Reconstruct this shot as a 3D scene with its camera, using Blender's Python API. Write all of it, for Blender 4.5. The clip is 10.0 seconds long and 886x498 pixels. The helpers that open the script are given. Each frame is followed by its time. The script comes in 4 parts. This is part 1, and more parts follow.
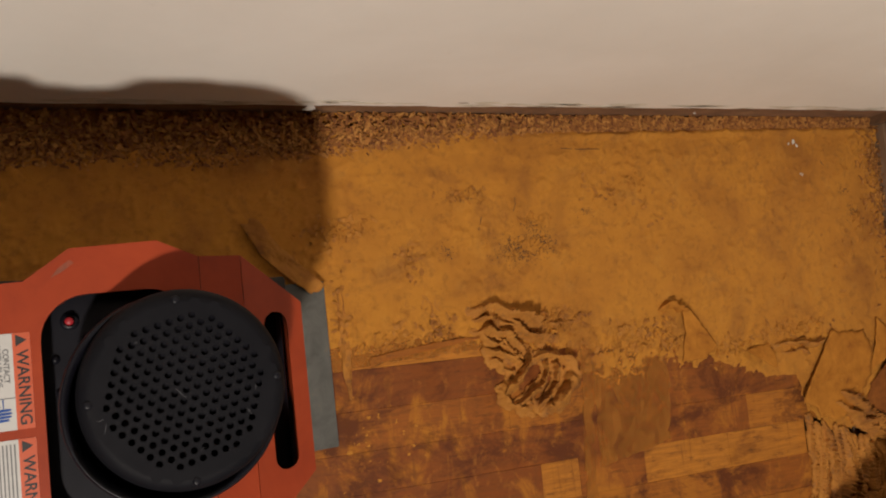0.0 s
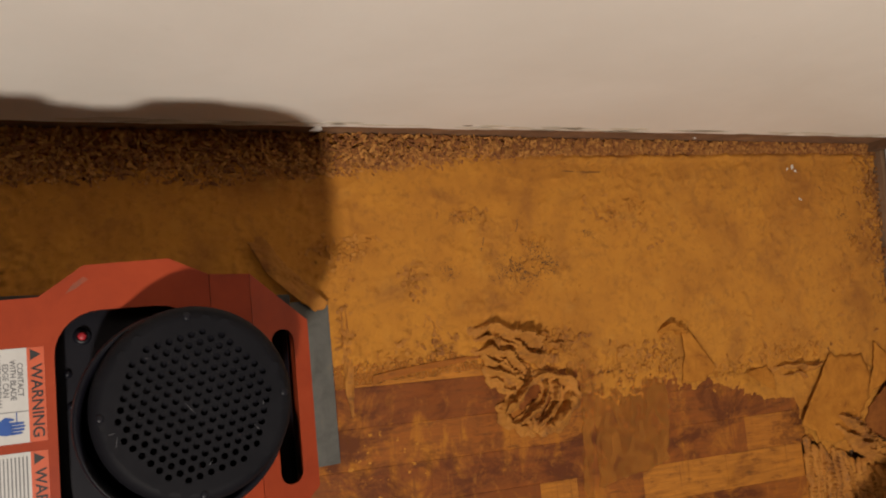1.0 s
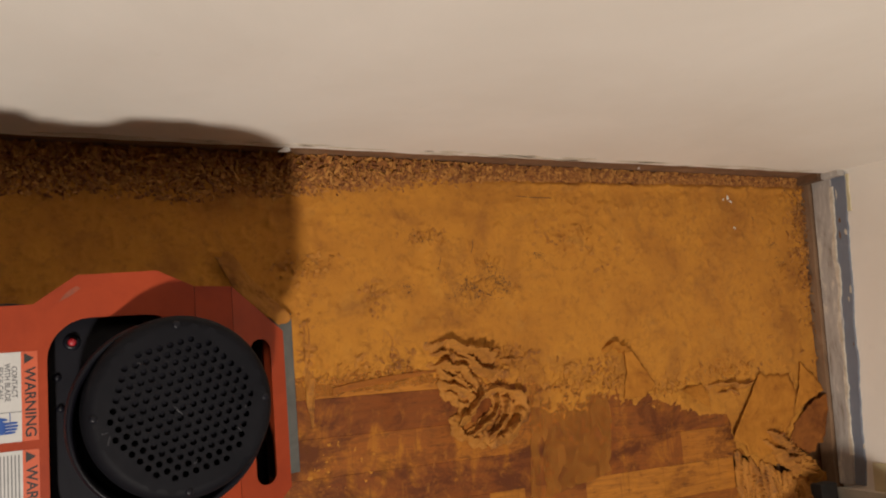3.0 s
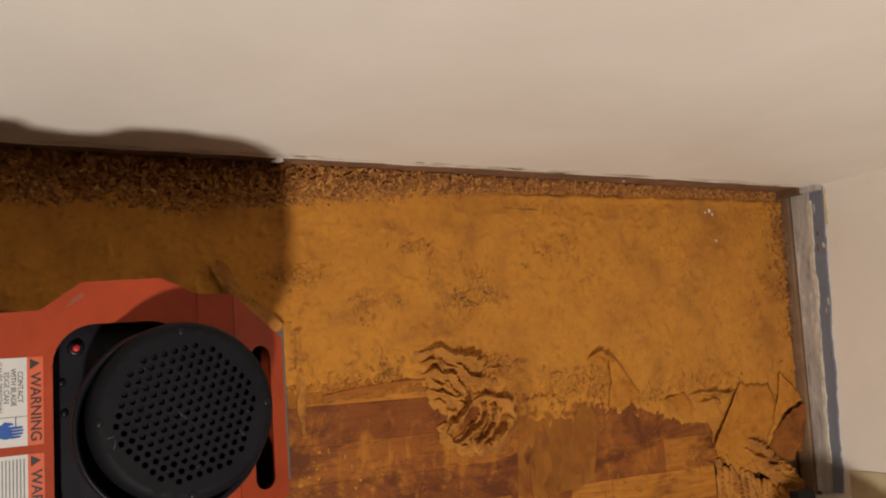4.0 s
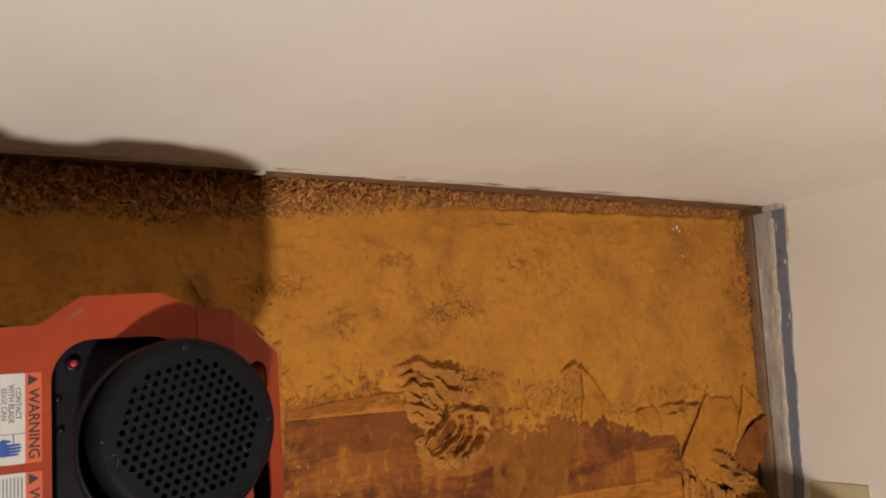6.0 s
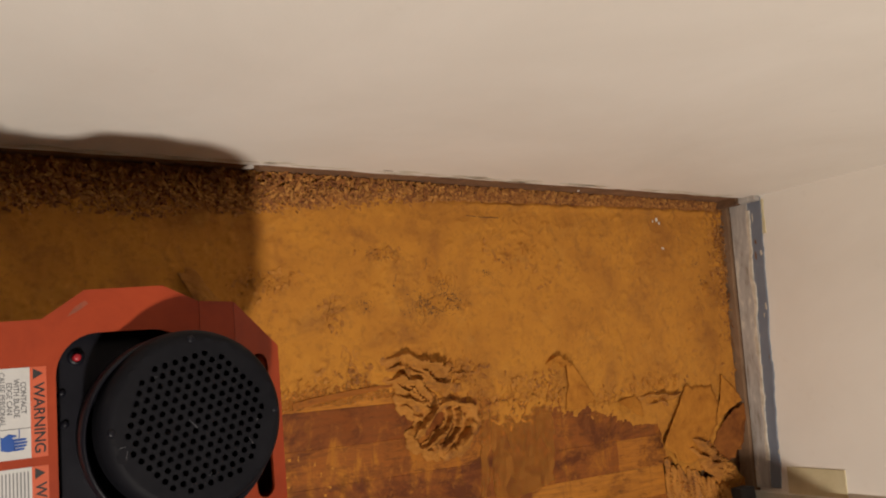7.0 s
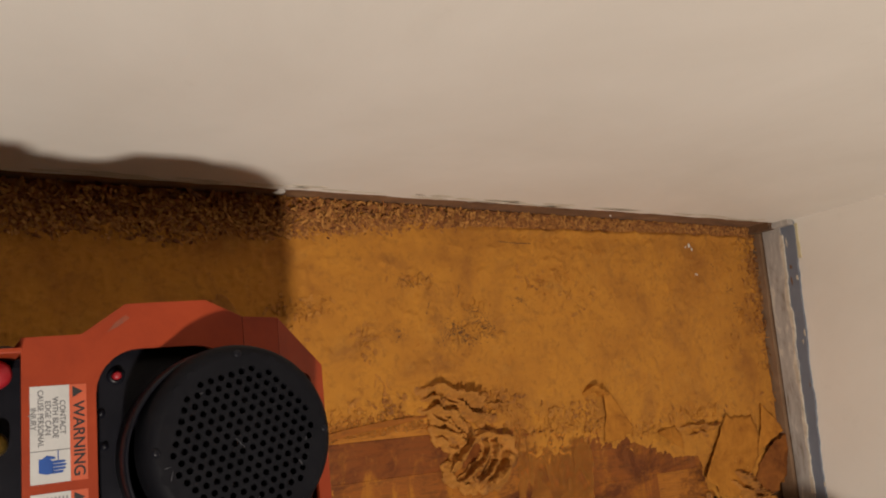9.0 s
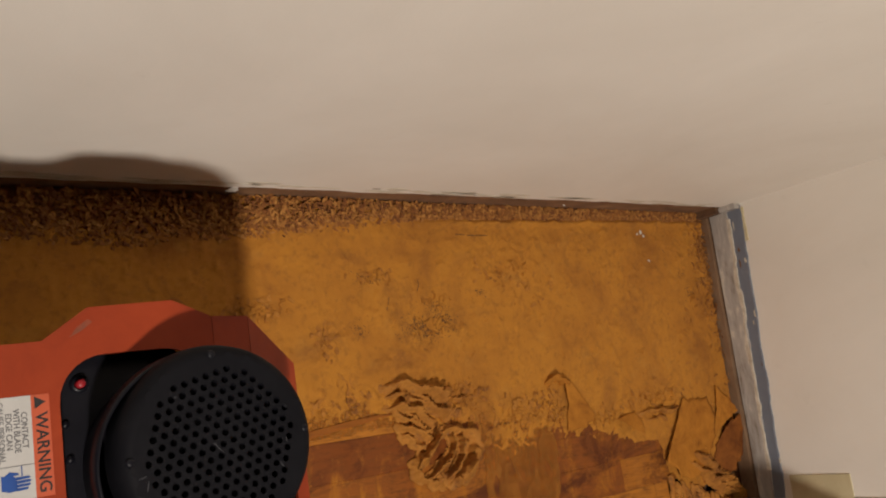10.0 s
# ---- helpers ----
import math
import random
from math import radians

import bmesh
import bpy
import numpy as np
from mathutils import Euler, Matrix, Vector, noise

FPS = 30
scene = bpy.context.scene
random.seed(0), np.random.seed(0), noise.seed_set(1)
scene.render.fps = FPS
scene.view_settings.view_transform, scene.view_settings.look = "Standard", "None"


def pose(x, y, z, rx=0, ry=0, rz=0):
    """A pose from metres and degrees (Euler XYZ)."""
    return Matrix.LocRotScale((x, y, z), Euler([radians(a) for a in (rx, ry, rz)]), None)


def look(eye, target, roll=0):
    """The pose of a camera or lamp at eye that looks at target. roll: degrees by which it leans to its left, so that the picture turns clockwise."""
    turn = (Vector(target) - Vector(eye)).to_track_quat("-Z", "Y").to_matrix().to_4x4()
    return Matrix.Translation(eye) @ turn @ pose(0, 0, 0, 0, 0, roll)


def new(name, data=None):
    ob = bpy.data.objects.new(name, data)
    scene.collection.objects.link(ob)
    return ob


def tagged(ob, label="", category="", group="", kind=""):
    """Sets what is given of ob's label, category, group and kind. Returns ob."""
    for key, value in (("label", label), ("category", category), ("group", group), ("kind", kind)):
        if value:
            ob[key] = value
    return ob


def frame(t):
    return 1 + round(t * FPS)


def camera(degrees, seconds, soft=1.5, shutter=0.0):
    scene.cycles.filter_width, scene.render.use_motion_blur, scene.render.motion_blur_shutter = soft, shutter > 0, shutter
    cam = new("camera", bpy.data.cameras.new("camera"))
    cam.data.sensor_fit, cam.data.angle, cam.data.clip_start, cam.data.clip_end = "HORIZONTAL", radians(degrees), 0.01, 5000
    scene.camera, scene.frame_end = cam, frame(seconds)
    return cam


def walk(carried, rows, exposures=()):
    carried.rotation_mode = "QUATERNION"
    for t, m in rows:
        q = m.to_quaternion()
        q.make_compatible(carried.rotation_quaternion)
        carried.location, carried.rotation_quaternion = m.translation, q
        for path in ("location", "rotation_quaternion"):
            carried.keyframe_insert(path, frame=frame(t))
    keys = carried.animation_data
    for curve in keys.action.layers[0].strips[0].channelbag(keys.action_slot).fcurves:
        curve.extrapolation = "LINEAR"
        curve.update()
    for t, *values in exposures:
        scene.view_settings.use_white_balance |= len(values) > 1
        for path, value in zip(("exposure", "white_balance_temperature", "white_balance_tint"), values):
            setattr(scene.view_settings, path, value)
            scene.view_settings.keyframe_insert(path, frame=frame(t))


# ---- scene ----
cam = camera(56.8, 10.0, soft=2.0)
PATH = [
    (0, (-1.4586, -0.3345, 1.2121), (-0.8608, -0.1911, -0.2651), 72.17),
    (0.5, (-1.4601, -0.3329, 1.2168), (-0.8845, -0.1531, -0.2652), 69.64),
    (1, (-1.469, -0.3333, 1.2277), (-0.8703, -0.1544, -0.2452), 69.97),
    (1.5, (-1.4817, -0.3352, 1.241), (-0.8535, -0.1687, -0.221), 71.56),
    (2, (-1.4908, -0.3364, 1.2537), (-0.8448, -0.1686, -0.2004), 72.12),
    (2.5, (-1.5031, -0.3376, 1.2663), (-0.8285, -0.1494, -0.1723), 71.75),
    (4, (-1.5448, -0.3423, 1.2893), (-0.8082, -0.1161, -0.1129), 71.21),
    (4.5, (-1.5526, -0.3401, 1.2882), (-0.7998, -0.1091, -0.1046), 71.09),
    (5, (-1.5657, -0.3365, 1.2849), (-0.7987, -0.0989, -0.099), 71.26),
    (5.5, (-1.5785, -0.3342, 1.2797), (-0.7902, -0.0903, -0.0911), 71.81),
    (7, (-1.6254, -0.3384, 1.2638), (-0.7526, -0.1099, -0.0576), 73.36),
    (7.5, (-1.6392, -0.3456, 1.2573), (-0.7568, -0.1208, -0.0583), 73.74),
    (8, (-1.6478, -0.3542, 1.2461), (-0.7434, -0.1335, -0.0552), 74.01),
    (8.5, (-1.6501, -0.3593, 1.2301), (-0.7565, -0.0948, -0.0704), 71.33),
    (9, (-1.6403, -0.3625, 1.208), (-0.7859, -0.0465, -0.1074), 67.82),
    (9.5, (-1.6406, -0.3655, 1.1878), (-0.7386, -0.0943, -0.1056), 69.34),
    (10, (-1.6574, -0.3648, 1.1704), (-0.704, -0.0632, -0.0785), 67.87),
]
walk(cam, [(t, look(eye, target, roll)) for t, eye, target, roll in PATH], [(0, -0.05), (5, 0.0), (8, -0.08), (10, -0.16)])

# ---------------------------------------------------------------- light
world = bpy.data.worlds.new("world")
scene.world = world
world.use_nodes = True
world.node_tree.nodes["Background"].inputs["Color"].default_value = (0.9, 0.75, 0.6, 1)
world.node_tree.nodes["Background"].inputs["Strength"].default_value = 0.005

# one reflector lamp high behind the machine lights the corner
bulb_data = bpy.data.lights.new("work_lamp", "SPOT")
bulb_data.energy = 278
bulb_data.color = (1.0, 0.89, 0.78)
bulb_data.shadow_soft_size = 0.075
bulb_data.spot_size = radians(84)
bulb_data.spot_blend = 0.7
bulb = new("work_lamp", bulb_data)
bulb.matrix_world = look((-1.98, -1.80, 2.43), (-0.60, -0.15, 0.1))


# ---------------------------------------------------------------- materials
def mat(name, rough=0.7, metal=0.0, sheen=0.5):
    m = bpy.data.materials.new(name)
    m.use_nodes = True
    b = m.node_tree.nodes["Principled BSDF"]
    b.inputs["Roughness"].default_value = rough
    b.inputs["Metallic"].default_value = metal
    b.inputs["Specular IOR Level"].default_value = sheen
    return m, m.node_tree, b


def coords(nt, scale=(1, 1, 1)):
    g = nt.nodes.new("ShaderNodeNewGeometry")
    mp = nt.nodes.new("ShaderNodeMapping")
    mp.inputs["Scale"].default_value = scale
    nt.links.new(g.outputs["Position"], mp.inputs["Vector"])
    return mp.outputs["Vector"]


def noise_tex(nt, vec, scale, detail=6, rough=0.6, dist=0.0):
    n = nt.nodes.new("ShaderNodeTexNoise")
    n.inputs["Scale"].default_value = scale
    n.inputs["Detail"].default_value = detail
    n.inputs["Roughness"].default_value = rough
    n.inputs["Distortion"].default_value = dist
    nt.links.new(vec, n.inputs["Vector"])
    return n.outputs["Fac"]


def ramp(nt, fac, stops):
    r = nt.nodes.new("ShaderNodeValToRGB")
    els = r.color_ramp.elements
    while len(els) < len(stops):
        els.new(0.5)
    for e, (p, c) in zip(els, stops):
        e.position = p
        e.color = (*c, 1) if len(c) == 3 else c
    nt.links.new(fac, r.inputs["Fac"])
    return r.outputs["Color"]


def mix(nt, fac, a, b, mode="MIX"):
    m = nt.nodes.new("ShaderNodeMix")
    m.data_type = "RGBA"
    m.blend_type = mode
    for sock, val in ((m.inputs[0], fac), (m.inputs[6], a), (m.inputs[7], b)):
        if isinstance(val, (int, float)):
            sock.default_value = val
        elif isinstance(val, tuple):
            sock.default_value = (*val, 1)
        else:
            nt.links.new(val, sock)
    return m.outputs[2]


def bump(nt, b, height, strength=0.4, dist=0.002):
    n = nt.nodes.new("ShaderNodeBump")
    n.inputs["Strength"].default_value = strength
    n.inputs["Distance"].default_value = dist
    nt.links.new(height, n.inputs["Height"])
    nt.links.new(n.outputs["Normal"], b.inputs["Normal"])


def grey(v):
    return (v, v, v)


def pad_material():
    """Mustard felt and glue left by a carpet underlay: patchy, pitted and dusty."""
    m, nt, b = mat("underlay_residue", 0.92)
    v = coords(nt)
    broad = noise_tex(nt, v, 6.5, 5, 0.6, 0.3)
    fine = noise_tex(nt, v, 70, 6, 0.7)
    c = ramp(nt, broad, [(0.30, (0.30, 0.112, 0.013)), (0.43, (0.43, 0.172, 0.018)), (0.56, (0.50, 0.208, 0.021)), (0.70, (0.36, 0.142, 0.018))])
    c = mix(nt, ramp(nt, fine, [(0.32, grey(0.40)), (0.48, grey(0.0))]), c, (0.17, 0.062, 0.012))
    pale = noise_tex(nt, v, 19, 4, 0.6)
    c = mix(nt, ramp(nt, pale, [(0.58, grey(0.0)), (0.75, grey(0.45))]), c, (0.50, 0.235, 0.040))
    stain = noise_tex(nt, v, 11, 5, 0.7, 0.6)
    c = mix(nt, ramp(nt, stain, [(0.57, grey(0.0)), (0.72, grey(0.42))]), c, (0.19, 0.070, 0.018))
    rust = noise_tex(nt, v, 31, 6, 0.72, 0.5)
    c = mix(nt, ramp(nt, rust, [(0.60, grey(0.0)), (0.72, grey(0.38))]), c, (0.17, 0.050, 0.013))
    nt.links.new(c, b.inputs["Base Color"])
    bump(nt, b, noise_tex(nt, v, 130, 7, 0.8), 0.6, 0.0035)
    return m


def shaving_material():
    """Torn shreds of the same felt, each a little different."""
    m, nt, b = mat("underlay_shreds", 0.95)
    v = coords(nt)
    g = nt.nodes.new("ShaderNodeNewGeometry")
    c = ramp(nt, g.outputs["Random Per Island"], [(0.0, (0.17, 0.060, 0.018)), (0.22, (0.27, 0.100, 0.024)), (0.6, (0.38, 0.160, 0.033)), (1.0, (0.54, 0.255, 0.062))])
    c = mix(nt, ramp(nt, noise_tex(nt, v, 160), [(0.4, grey(0.35)), (0.6, grey(0.0))]), c, (0.15, 0.056, 0.015))
    nt.links.new(c, b.inputs["Base Color"])
    bump(nt, b, noise_tex(nt, v, 420), 0.5, 0.001)
    return m


def sheet_material():
    """Peeled skin of the underlay: smoother, with dark creases and glue stains."""
    m, nt, b = mat("peeled_underlay", 0.8)
    v = coords(nt)
    c = ramp(nt, noise_tex(nt, v, 16, 6, 0.65, 0.4), [(0.32, (0.20, 0.070, 0.011)), (0.46, (0.36, 0.140, 0.017)), (0.60, (0.44, 0.182, 0.023)), (0.73, (0.29, 0.108, 0.016))])
    c = mix(nt, ramp(nt, noise_tex(nt, v, 55, 5, 0.7), [(0.30, grey(0.7)), (0.44, grey(0.0))]), c, (0.13, 0.055, 0.020))
    nt.links.new(c, b.inputs["Base Color"])
    bump(nt, b, noise_tex(nt, v, 170, 5, 0.7), 0.5, 0.002)
    return m


def wood_material(pale=False, dark_board=False):
    """Old oak strip floor under a film of scraped glue, with dark stains."""
    m, nt, b = mat("pale_floorboard" if pale else "dark_stained_floorboard" if dark_board else "glue_stained_floorboard", 0.6, 0.0, 0.2)
    v = coords(nt)
    along = coords(nt, (5, 60, 60))
    oi = nt.nodes.new("ShaderNodeObjectInfo")
    if pale:
        base = ramp(nt, oi.outputs["Random"], [(0, (0.45, 0.170, 0.023)), (1, (0.52, 0.205, 0.030))])
    elif dark_board:
        base = ramp(nt, oi.outputs["Random"], [(0, (0.21, 0.058, 0.012)), (1, (0.30, 0.094, 0.015))])
    else:
        base = ramp(nt, oi.outputs["Random"], [(0.0, (0.24, 0.072, 0.012)), (0.4, (0.32, 0.104, 0.015)), (0.75, (0.41, 0.148, 0.020)), (1.0, (0.27, 0.084, 0.013))])
    grain = noise_tex(nt, along, 3.2, 8, 0.65, 0.8)
    c = mix(nt, ramp(nt, grain, [(0.35, grey(0.55)), (0.6, grey(0.0))]), base, (0.15, 0.052, 0.014), "MIX")
    smear = noise_tex(nt, coords(nt, (2.2, 1, 1)), 9, 7, 0.68, 0.8)
    c = mix(nt, ramp(nt, smear, [(0.51, grey(0.0)), (0.65, grey(0.7))] if dark_board else [(0.50, grey(0.0)), (0.64, grey(0.45 if pale else 0.42))]), c, (0.46, 0.178, 0.022))
    dark = noise_tex(nt, coords(nt, (1, 1.6, 1)), 7.5, 8, 0.72, 0.5)
    c = mix(nt, ramp(nt, dark, [(0.48 if dark_board else 0.51, grey(0.0)), (0.60 if dark_board else 0.61, grey(0.45 if pale else 0.9))]), c, (0.095, 0.026, 0.009))
    flecks = noise_tex(nt, coords(nt, (1.0, 0.6, 1)), 48, 7, 0.75, 0.4)
    c = mix(nt, ramp(nt, flecks, [(0.57, grey(0.0)), (0.70, grey(0.50))]), c, (0.46, 0.185, 0.028))
    c = mix(nt, ramp(nt, noise_tex(nt, coords(nt, (0.7, 2.2, 1)), 30, 7, 0.75, 0.5), [(0.55, grey(0.0)), (0.68, grey(0.75))]), c, (0.095, 0.033, 0.011))
    scrape = noise_tex(nt, coords(nt, (6.0, 0.35, 1)), 22, 5, 0.7, 0.3)
    c = mix(nt, ramp(nt, scrape, [(0.57, grey(0.0)), (0.68, grey(0.5))]), c, (0.14, 0.050, 0.014))
    nt.links.new(c, b.inputs["Base Color"])
    nt.links.new(ramp(nt, smear, [(0.4, grey(0.42)), (0.65, grey(0.85))]), b.inputs["Roughness"])
    bump(nt, b, noise_tex(nt, along, 9, 6, 0.7), 0.35, 0.0015)
    return m


def wall_material():
    """White emulsion on plaster: faint roller texture, dirt and hairline marks."""
    m, nt, b = mat("white_wall_paint", 0.75)
    v = coords(nt)
    c = ramp(nt, noise_tex(nt, v, 2.2, 6, 0.6, 0.4), [(0.35, (0.73, 0.688, 0.622)), (0.65, (0.80, 0.762, 0.700))])
    c = mix(nt, ramp(nt, noise_tex(nt, v, 26, 5, 0.7), [(0.62, grey(0.0)), (0.80, grey(0.28))]), c, (0.60, 0.55, 0.48))
    nt.links.new(c, b.inputs["Base Color"])
    bump(nt, b, noise_tex(nt, v, 260, 4, 0.6), 0.16, 0.001)
    return m


def two_tone(name, stops, scale=30, rough=0.7, metal=0.0, relief=0.25, stretch=(1, 1, 1), grain=300, sheen=0.5):
    m, nt, b = mat(name, rough, metal, sheen)
    v = coords(nt, stretch)
    nt.links.new(ramp(nt, noise_tex(nt, v, scale, 7, 0.68, 0.4), stops), b.inputs["Base Color"])
    bump(nt, b, noise_tex(nt, v, grain, 4, 0.65), relief, 0.001)
    return m


PAD, SHRED, SHEET, WOOD, WOOD_PALE, WOOD_DARK, WALL = pad_material(), shaving_material(), sheet_material(), wood_material(), wood_material(True), wood_material(False, True), wall_material()
# unseen walls and ceiling: colours kept dark so less light bounces into the shadows
DULL = two_tone("dark_wall_bounce_cut", [(0.3, (0.10, 0.065, 0.050)), (0.7, (0.13, 0.085, 0.065))], 3)
# ceiling colour set dark to cut bounced light
CEIL = two_tone("dark_ceiling_bounce_cut", [(0.3, (0.20, 0.17, 0.14)), (0.7, (0.24, 0.21, 0.17))], 3)
GLUE_SIDE = two_tone("brown_glue_side", [(0.3, (0.11, 0.034, 0.009)), (0.5, (0.21, 0.070, 0.015)), (0.66, (0.28, 0.100, 0.020)), (0.75, (0.46, 0.24, 0.09))], 24, 0.8, 0, 0.5, (1, 1, 1), 200, 0.15)
SKIN = two_tone("smooth_peeled_underlay", [(0.28, (0.20, 0.066, 0.012)), (0.42, (0.36, 0.138, 0.018)), (0.60, (0.45, 0.180, 0.024)), (0.74, (0.30, 0.110, 0.017))], 26, 0.85, 0, 0.5, (1, 1, 1), 150, 0.2)
OLD_GREY = two_tone("worn_grey_paint", [(0.30, (0.16, 0.115, 0.075)), (0.42, (0.36, 0.33, 0.30)), (0.56, (0.45, 0.42, 0.39)), (0.64, (0.64, 0.59, 0.50)), (0.74, (0.30, 0.25, 0.20))], 30, 0.7, 0, 0.5, (1, 0.35, 1.6))
OLD_BLUE = two_tone("old_blue_paint", [(0.25, (0.42, 0.41, 0.38)), (0.31, (0.150, 0.170, 0.215)), (0.60, (0.175, 0.198, 0.245)), (0.68, (0.21, 0.225, 0.265)), (0.72, (0.50, 0.47, 0.40))], 26, 0.55, 0, 0.25, (1, 0.7, 1.2))
# dirty wood colour, also used as painted shade for a gap and a hole
SOLE = two_tone("dirty_wood_and_gap_shade", [(0.3, (0.075, 0.038, 0.020)), (0.55, (0.16, 0.080, 0.036)), (0.75, (0.26, 0.145, 0.066))], 20, 0.85, 0, 0.4, (0.4, 1, 1))
PLATE = two_tone("dusty_brown_sole_plate", [(0.3, (0.11, 0.055, 0.028)), (0.55, (0.21, 0.105, 0.050)), (0.75, (0.32, 0.18, 0.085))], 20, 0.85, 0, 0.4, (0.4, 1, 1))
SCUFF = two_tone("scuffed_orange_paint", [(0.35, (0.14, 0.045, 0.026)), (0.65, (0.24, 0.050, 0.020))], 90, 0.6)
SOLE_R = two_tone("dirty_wood_strip", [(0.3, (0.13, 0.072, 0.038)), (0.55, (0.23, 0.135, 0.075)), (0.75, (0.31, 0.195, 0.115))], 20, 0.8, 0, 0.4, (1, 0.35, 1))
PLASTER = two_tone("broken_plaster", [(0.3, (0.42, 0.36, 0.28)), (0.6, (0.66, 0.60, 0.50)), (0.8, (0.75, 0.70, 0.62))], 30, 0.9, 0, 0.5)
EDGE = two_tone("chalky_plaster_edge", [(0.3, (0.56, 0.50, 0.40)), (0.7, (0.72, 0.67, 0.57))], 40, 0.9, 0, 0.4)
CREAM = two_tone("yellowed_wall_patch", [(0.3, (0.50, 0.43, 0.26)), (0.7, (0.62, 0.55, 0.36))], 14, 0.75)
TRIM = two_tone("cream_gloss_paint", [(0.3, (0.55, 0.52, 0.44)), (0.7, (0.70, 0.67, 0.58))], 18, 0.4)
ORANGE = two_tone("orange_powder_coat", [(0.28, (0.22, 0.028, 0.008)), (0.5, (0.285, 0.038, 0.010)), (0.72, (0.325, 0.047, 0.013))], 13, 0.5, 0, 0.12, (1, 1, 1), 700, 0.25)
BLACK = two_tone("black_plastic", [(0.35, (0.0045, 0.0045, 0.0075)), (0.7, (0.008, 0.008, 0.012))], 40, 0.40, 0, 0.10, (1, 1, 1), 900, 0.2)
COVER = two_tone("charcoal_fan_cover_plastic", [(0.35, (0.0050, 0.0051, 0.0072)), (0.65, (0.0076, 0.0076, 0.0100)), (0.8, (0.014, 0.013, 0.014))], 35, 0.62, 0, 0.12, (1, 1, 1), 900, 0.10)
STEEL = two_tone("dull_grey_steel", [(0.3, (0.065, 0.066, 0.060)), (0.6, (0.105, 0.105, 0.097)), (0.8, (0.16, 0.13, 0.085))], 35, 0.65, 0.0, 0.3)
RED = two_tone("red_button_plastic", [(0.3, (0.26, 0.008, 0.014)), (0.7, (0.33, 0.012, 0.020))], 60, 0.5)
BRASS = two_tone("brass", [(0.3, (0.45, 0.27, 0.05)), (0.7, (0.60, 0.38, 0.09))], 60, 0.3, 0.9)
RUBBER = two_tone("black_rubber", [(0.3, (0.015, 0.014, 0.013)), (0.7, (0.03, 0.028, 0.025))], 40, 0.8)
PAPER = two_tone("white_label_vinyl", [(0.3, (0.46, 0.455, 0.44)), (0.7, (0.53, 0.525, 0.51))], 50, 0.45, 0, 0.05)
LABEL_RED = two_tone("orange_label_print", [(0.3, (0.46, 0.085, 0.035)), (0.7, (0.52, 0.105, 0.045))], 50, 0.45, 0, 0.05)
INK = two_tone("black_label_print", [(0.3, (0.015, 0.013, 0.013)), (0.7, (0.03, 0.027, 0.027))], 50, 0.5, 0, 0.05)
INK_GREY = two_tone("grey_label_print", [(0.3, (0.14, 0.14, 0.145)), (0.7, (0.20, 0.20, 0.205))], 50, 0.5, 0, 0.05)
INK_BLUE = two_tone("blue_label_print", [(0.3, (0.010, 0.055, 0.25)), (0.7, (0.014, 0.075, 0.32))], 50, 0.5, 0, 0.05)
CHARCOAL = two_tone("dark_slate_paint", [(0.3, (0.030, 0.032, 0.036)), (0.7, (0.07, 0.072, 0.078))], 25, 0.55)
SCRATCH = two_tone("pale_scratch", [(0.3, (0.06, 0.06, 0.07)), (0.7, (0.11, 0.11, 0.12))], 60, 0.6)
CHIP = two_tone("white_paint_flake", [(0.3, (0.62, 0.60, 0.56)), (0.7, (0.75, 0.73, 0.69))], 60, 0.6)


# ---------------------------------------------------------------- mesh helpers
def mesh_object(name, bm, material, smooth=False):
    me = bpy.data.meshes.new(name)
    bm.normal_update()
    bm.to_mesh(me)
    bm.free()
    me.materials.append(material)
    if smooth:
        me.polygons.foreach_set("use_smooth", [True] * len(me.polygons))
    return new(name, me)


def data_object(name, verts, faces, material, smooth=False):
    me = bpy.data.meshes.new(name)
    me.from_pydata(verts, [], faces)
    me.materials.append(material)
    if smooth:
        me.polygons.foreach_set("use_smooth", [True] * len(me.polygons))
    me.update()
    return new(name, me)


def part(name, bm, material, parent, label="", smooth=False):
    ob = mesh_object(name, bm, material, smooth)
    ob.parent = parent
    return tagged(ob, label) if label else ob


def box(x0, y0, z0, x1, y1, z1, bevel=0.0, segs=2):
    bm = bmesh.new()
    bmesh.ops.create_cube(bm, size=1)
    for v in bm.verts:
        v.co = Vector((x0 + (v.co.x + 0.5) * (x1 - x0), y0 + (v.co.y + 0.5) * (y1 - y0), z0 + (v.co.z + 0.5) * (z1 - z0)))
    if bevel:
        bmesh.ops.bevel(bm, geom=bm.edges[:], offset=bevel, segments=segs, profile=0.6, affect="EDGES")
    return bm


def prism(points, z0, z1, bevel=0.0):
    """An upright prism over an outline; z0 and z1 may be functions of x, y."""
    bm = bmesh.new()
    f0 = z0 if callable(z0) else (lambda x, y: z0)
    f1 = z1 if callable(z1) else (lambda x, y: z1)
    lo = [bm.verts.new((x, y, f0(x, y))) for x, y in points]
    hi = [bm.verts.new((x, y, f1(x, y))) for x, y in points]
    n = len(points)
    bm.faces.new(hi)
    bm.faces.new(lo[::-1])
    for i in range(n):
        bm.faces.new((lo[i], lo[(i + 1) % n], hi[(i + 1) % n], hi[i]))
    bmesh.ops.recalc_face_normals(bm, faces=bm.faces[:])
    if bevel:
        top = [e for e in bm.edges if e.verts[0] in hi and e.verts[1] in hi]
        bmesh.ops.bevel(bm, geom=top, offset=bevel, segments=2, profile=0.6, affect="EDGES")
    return bm


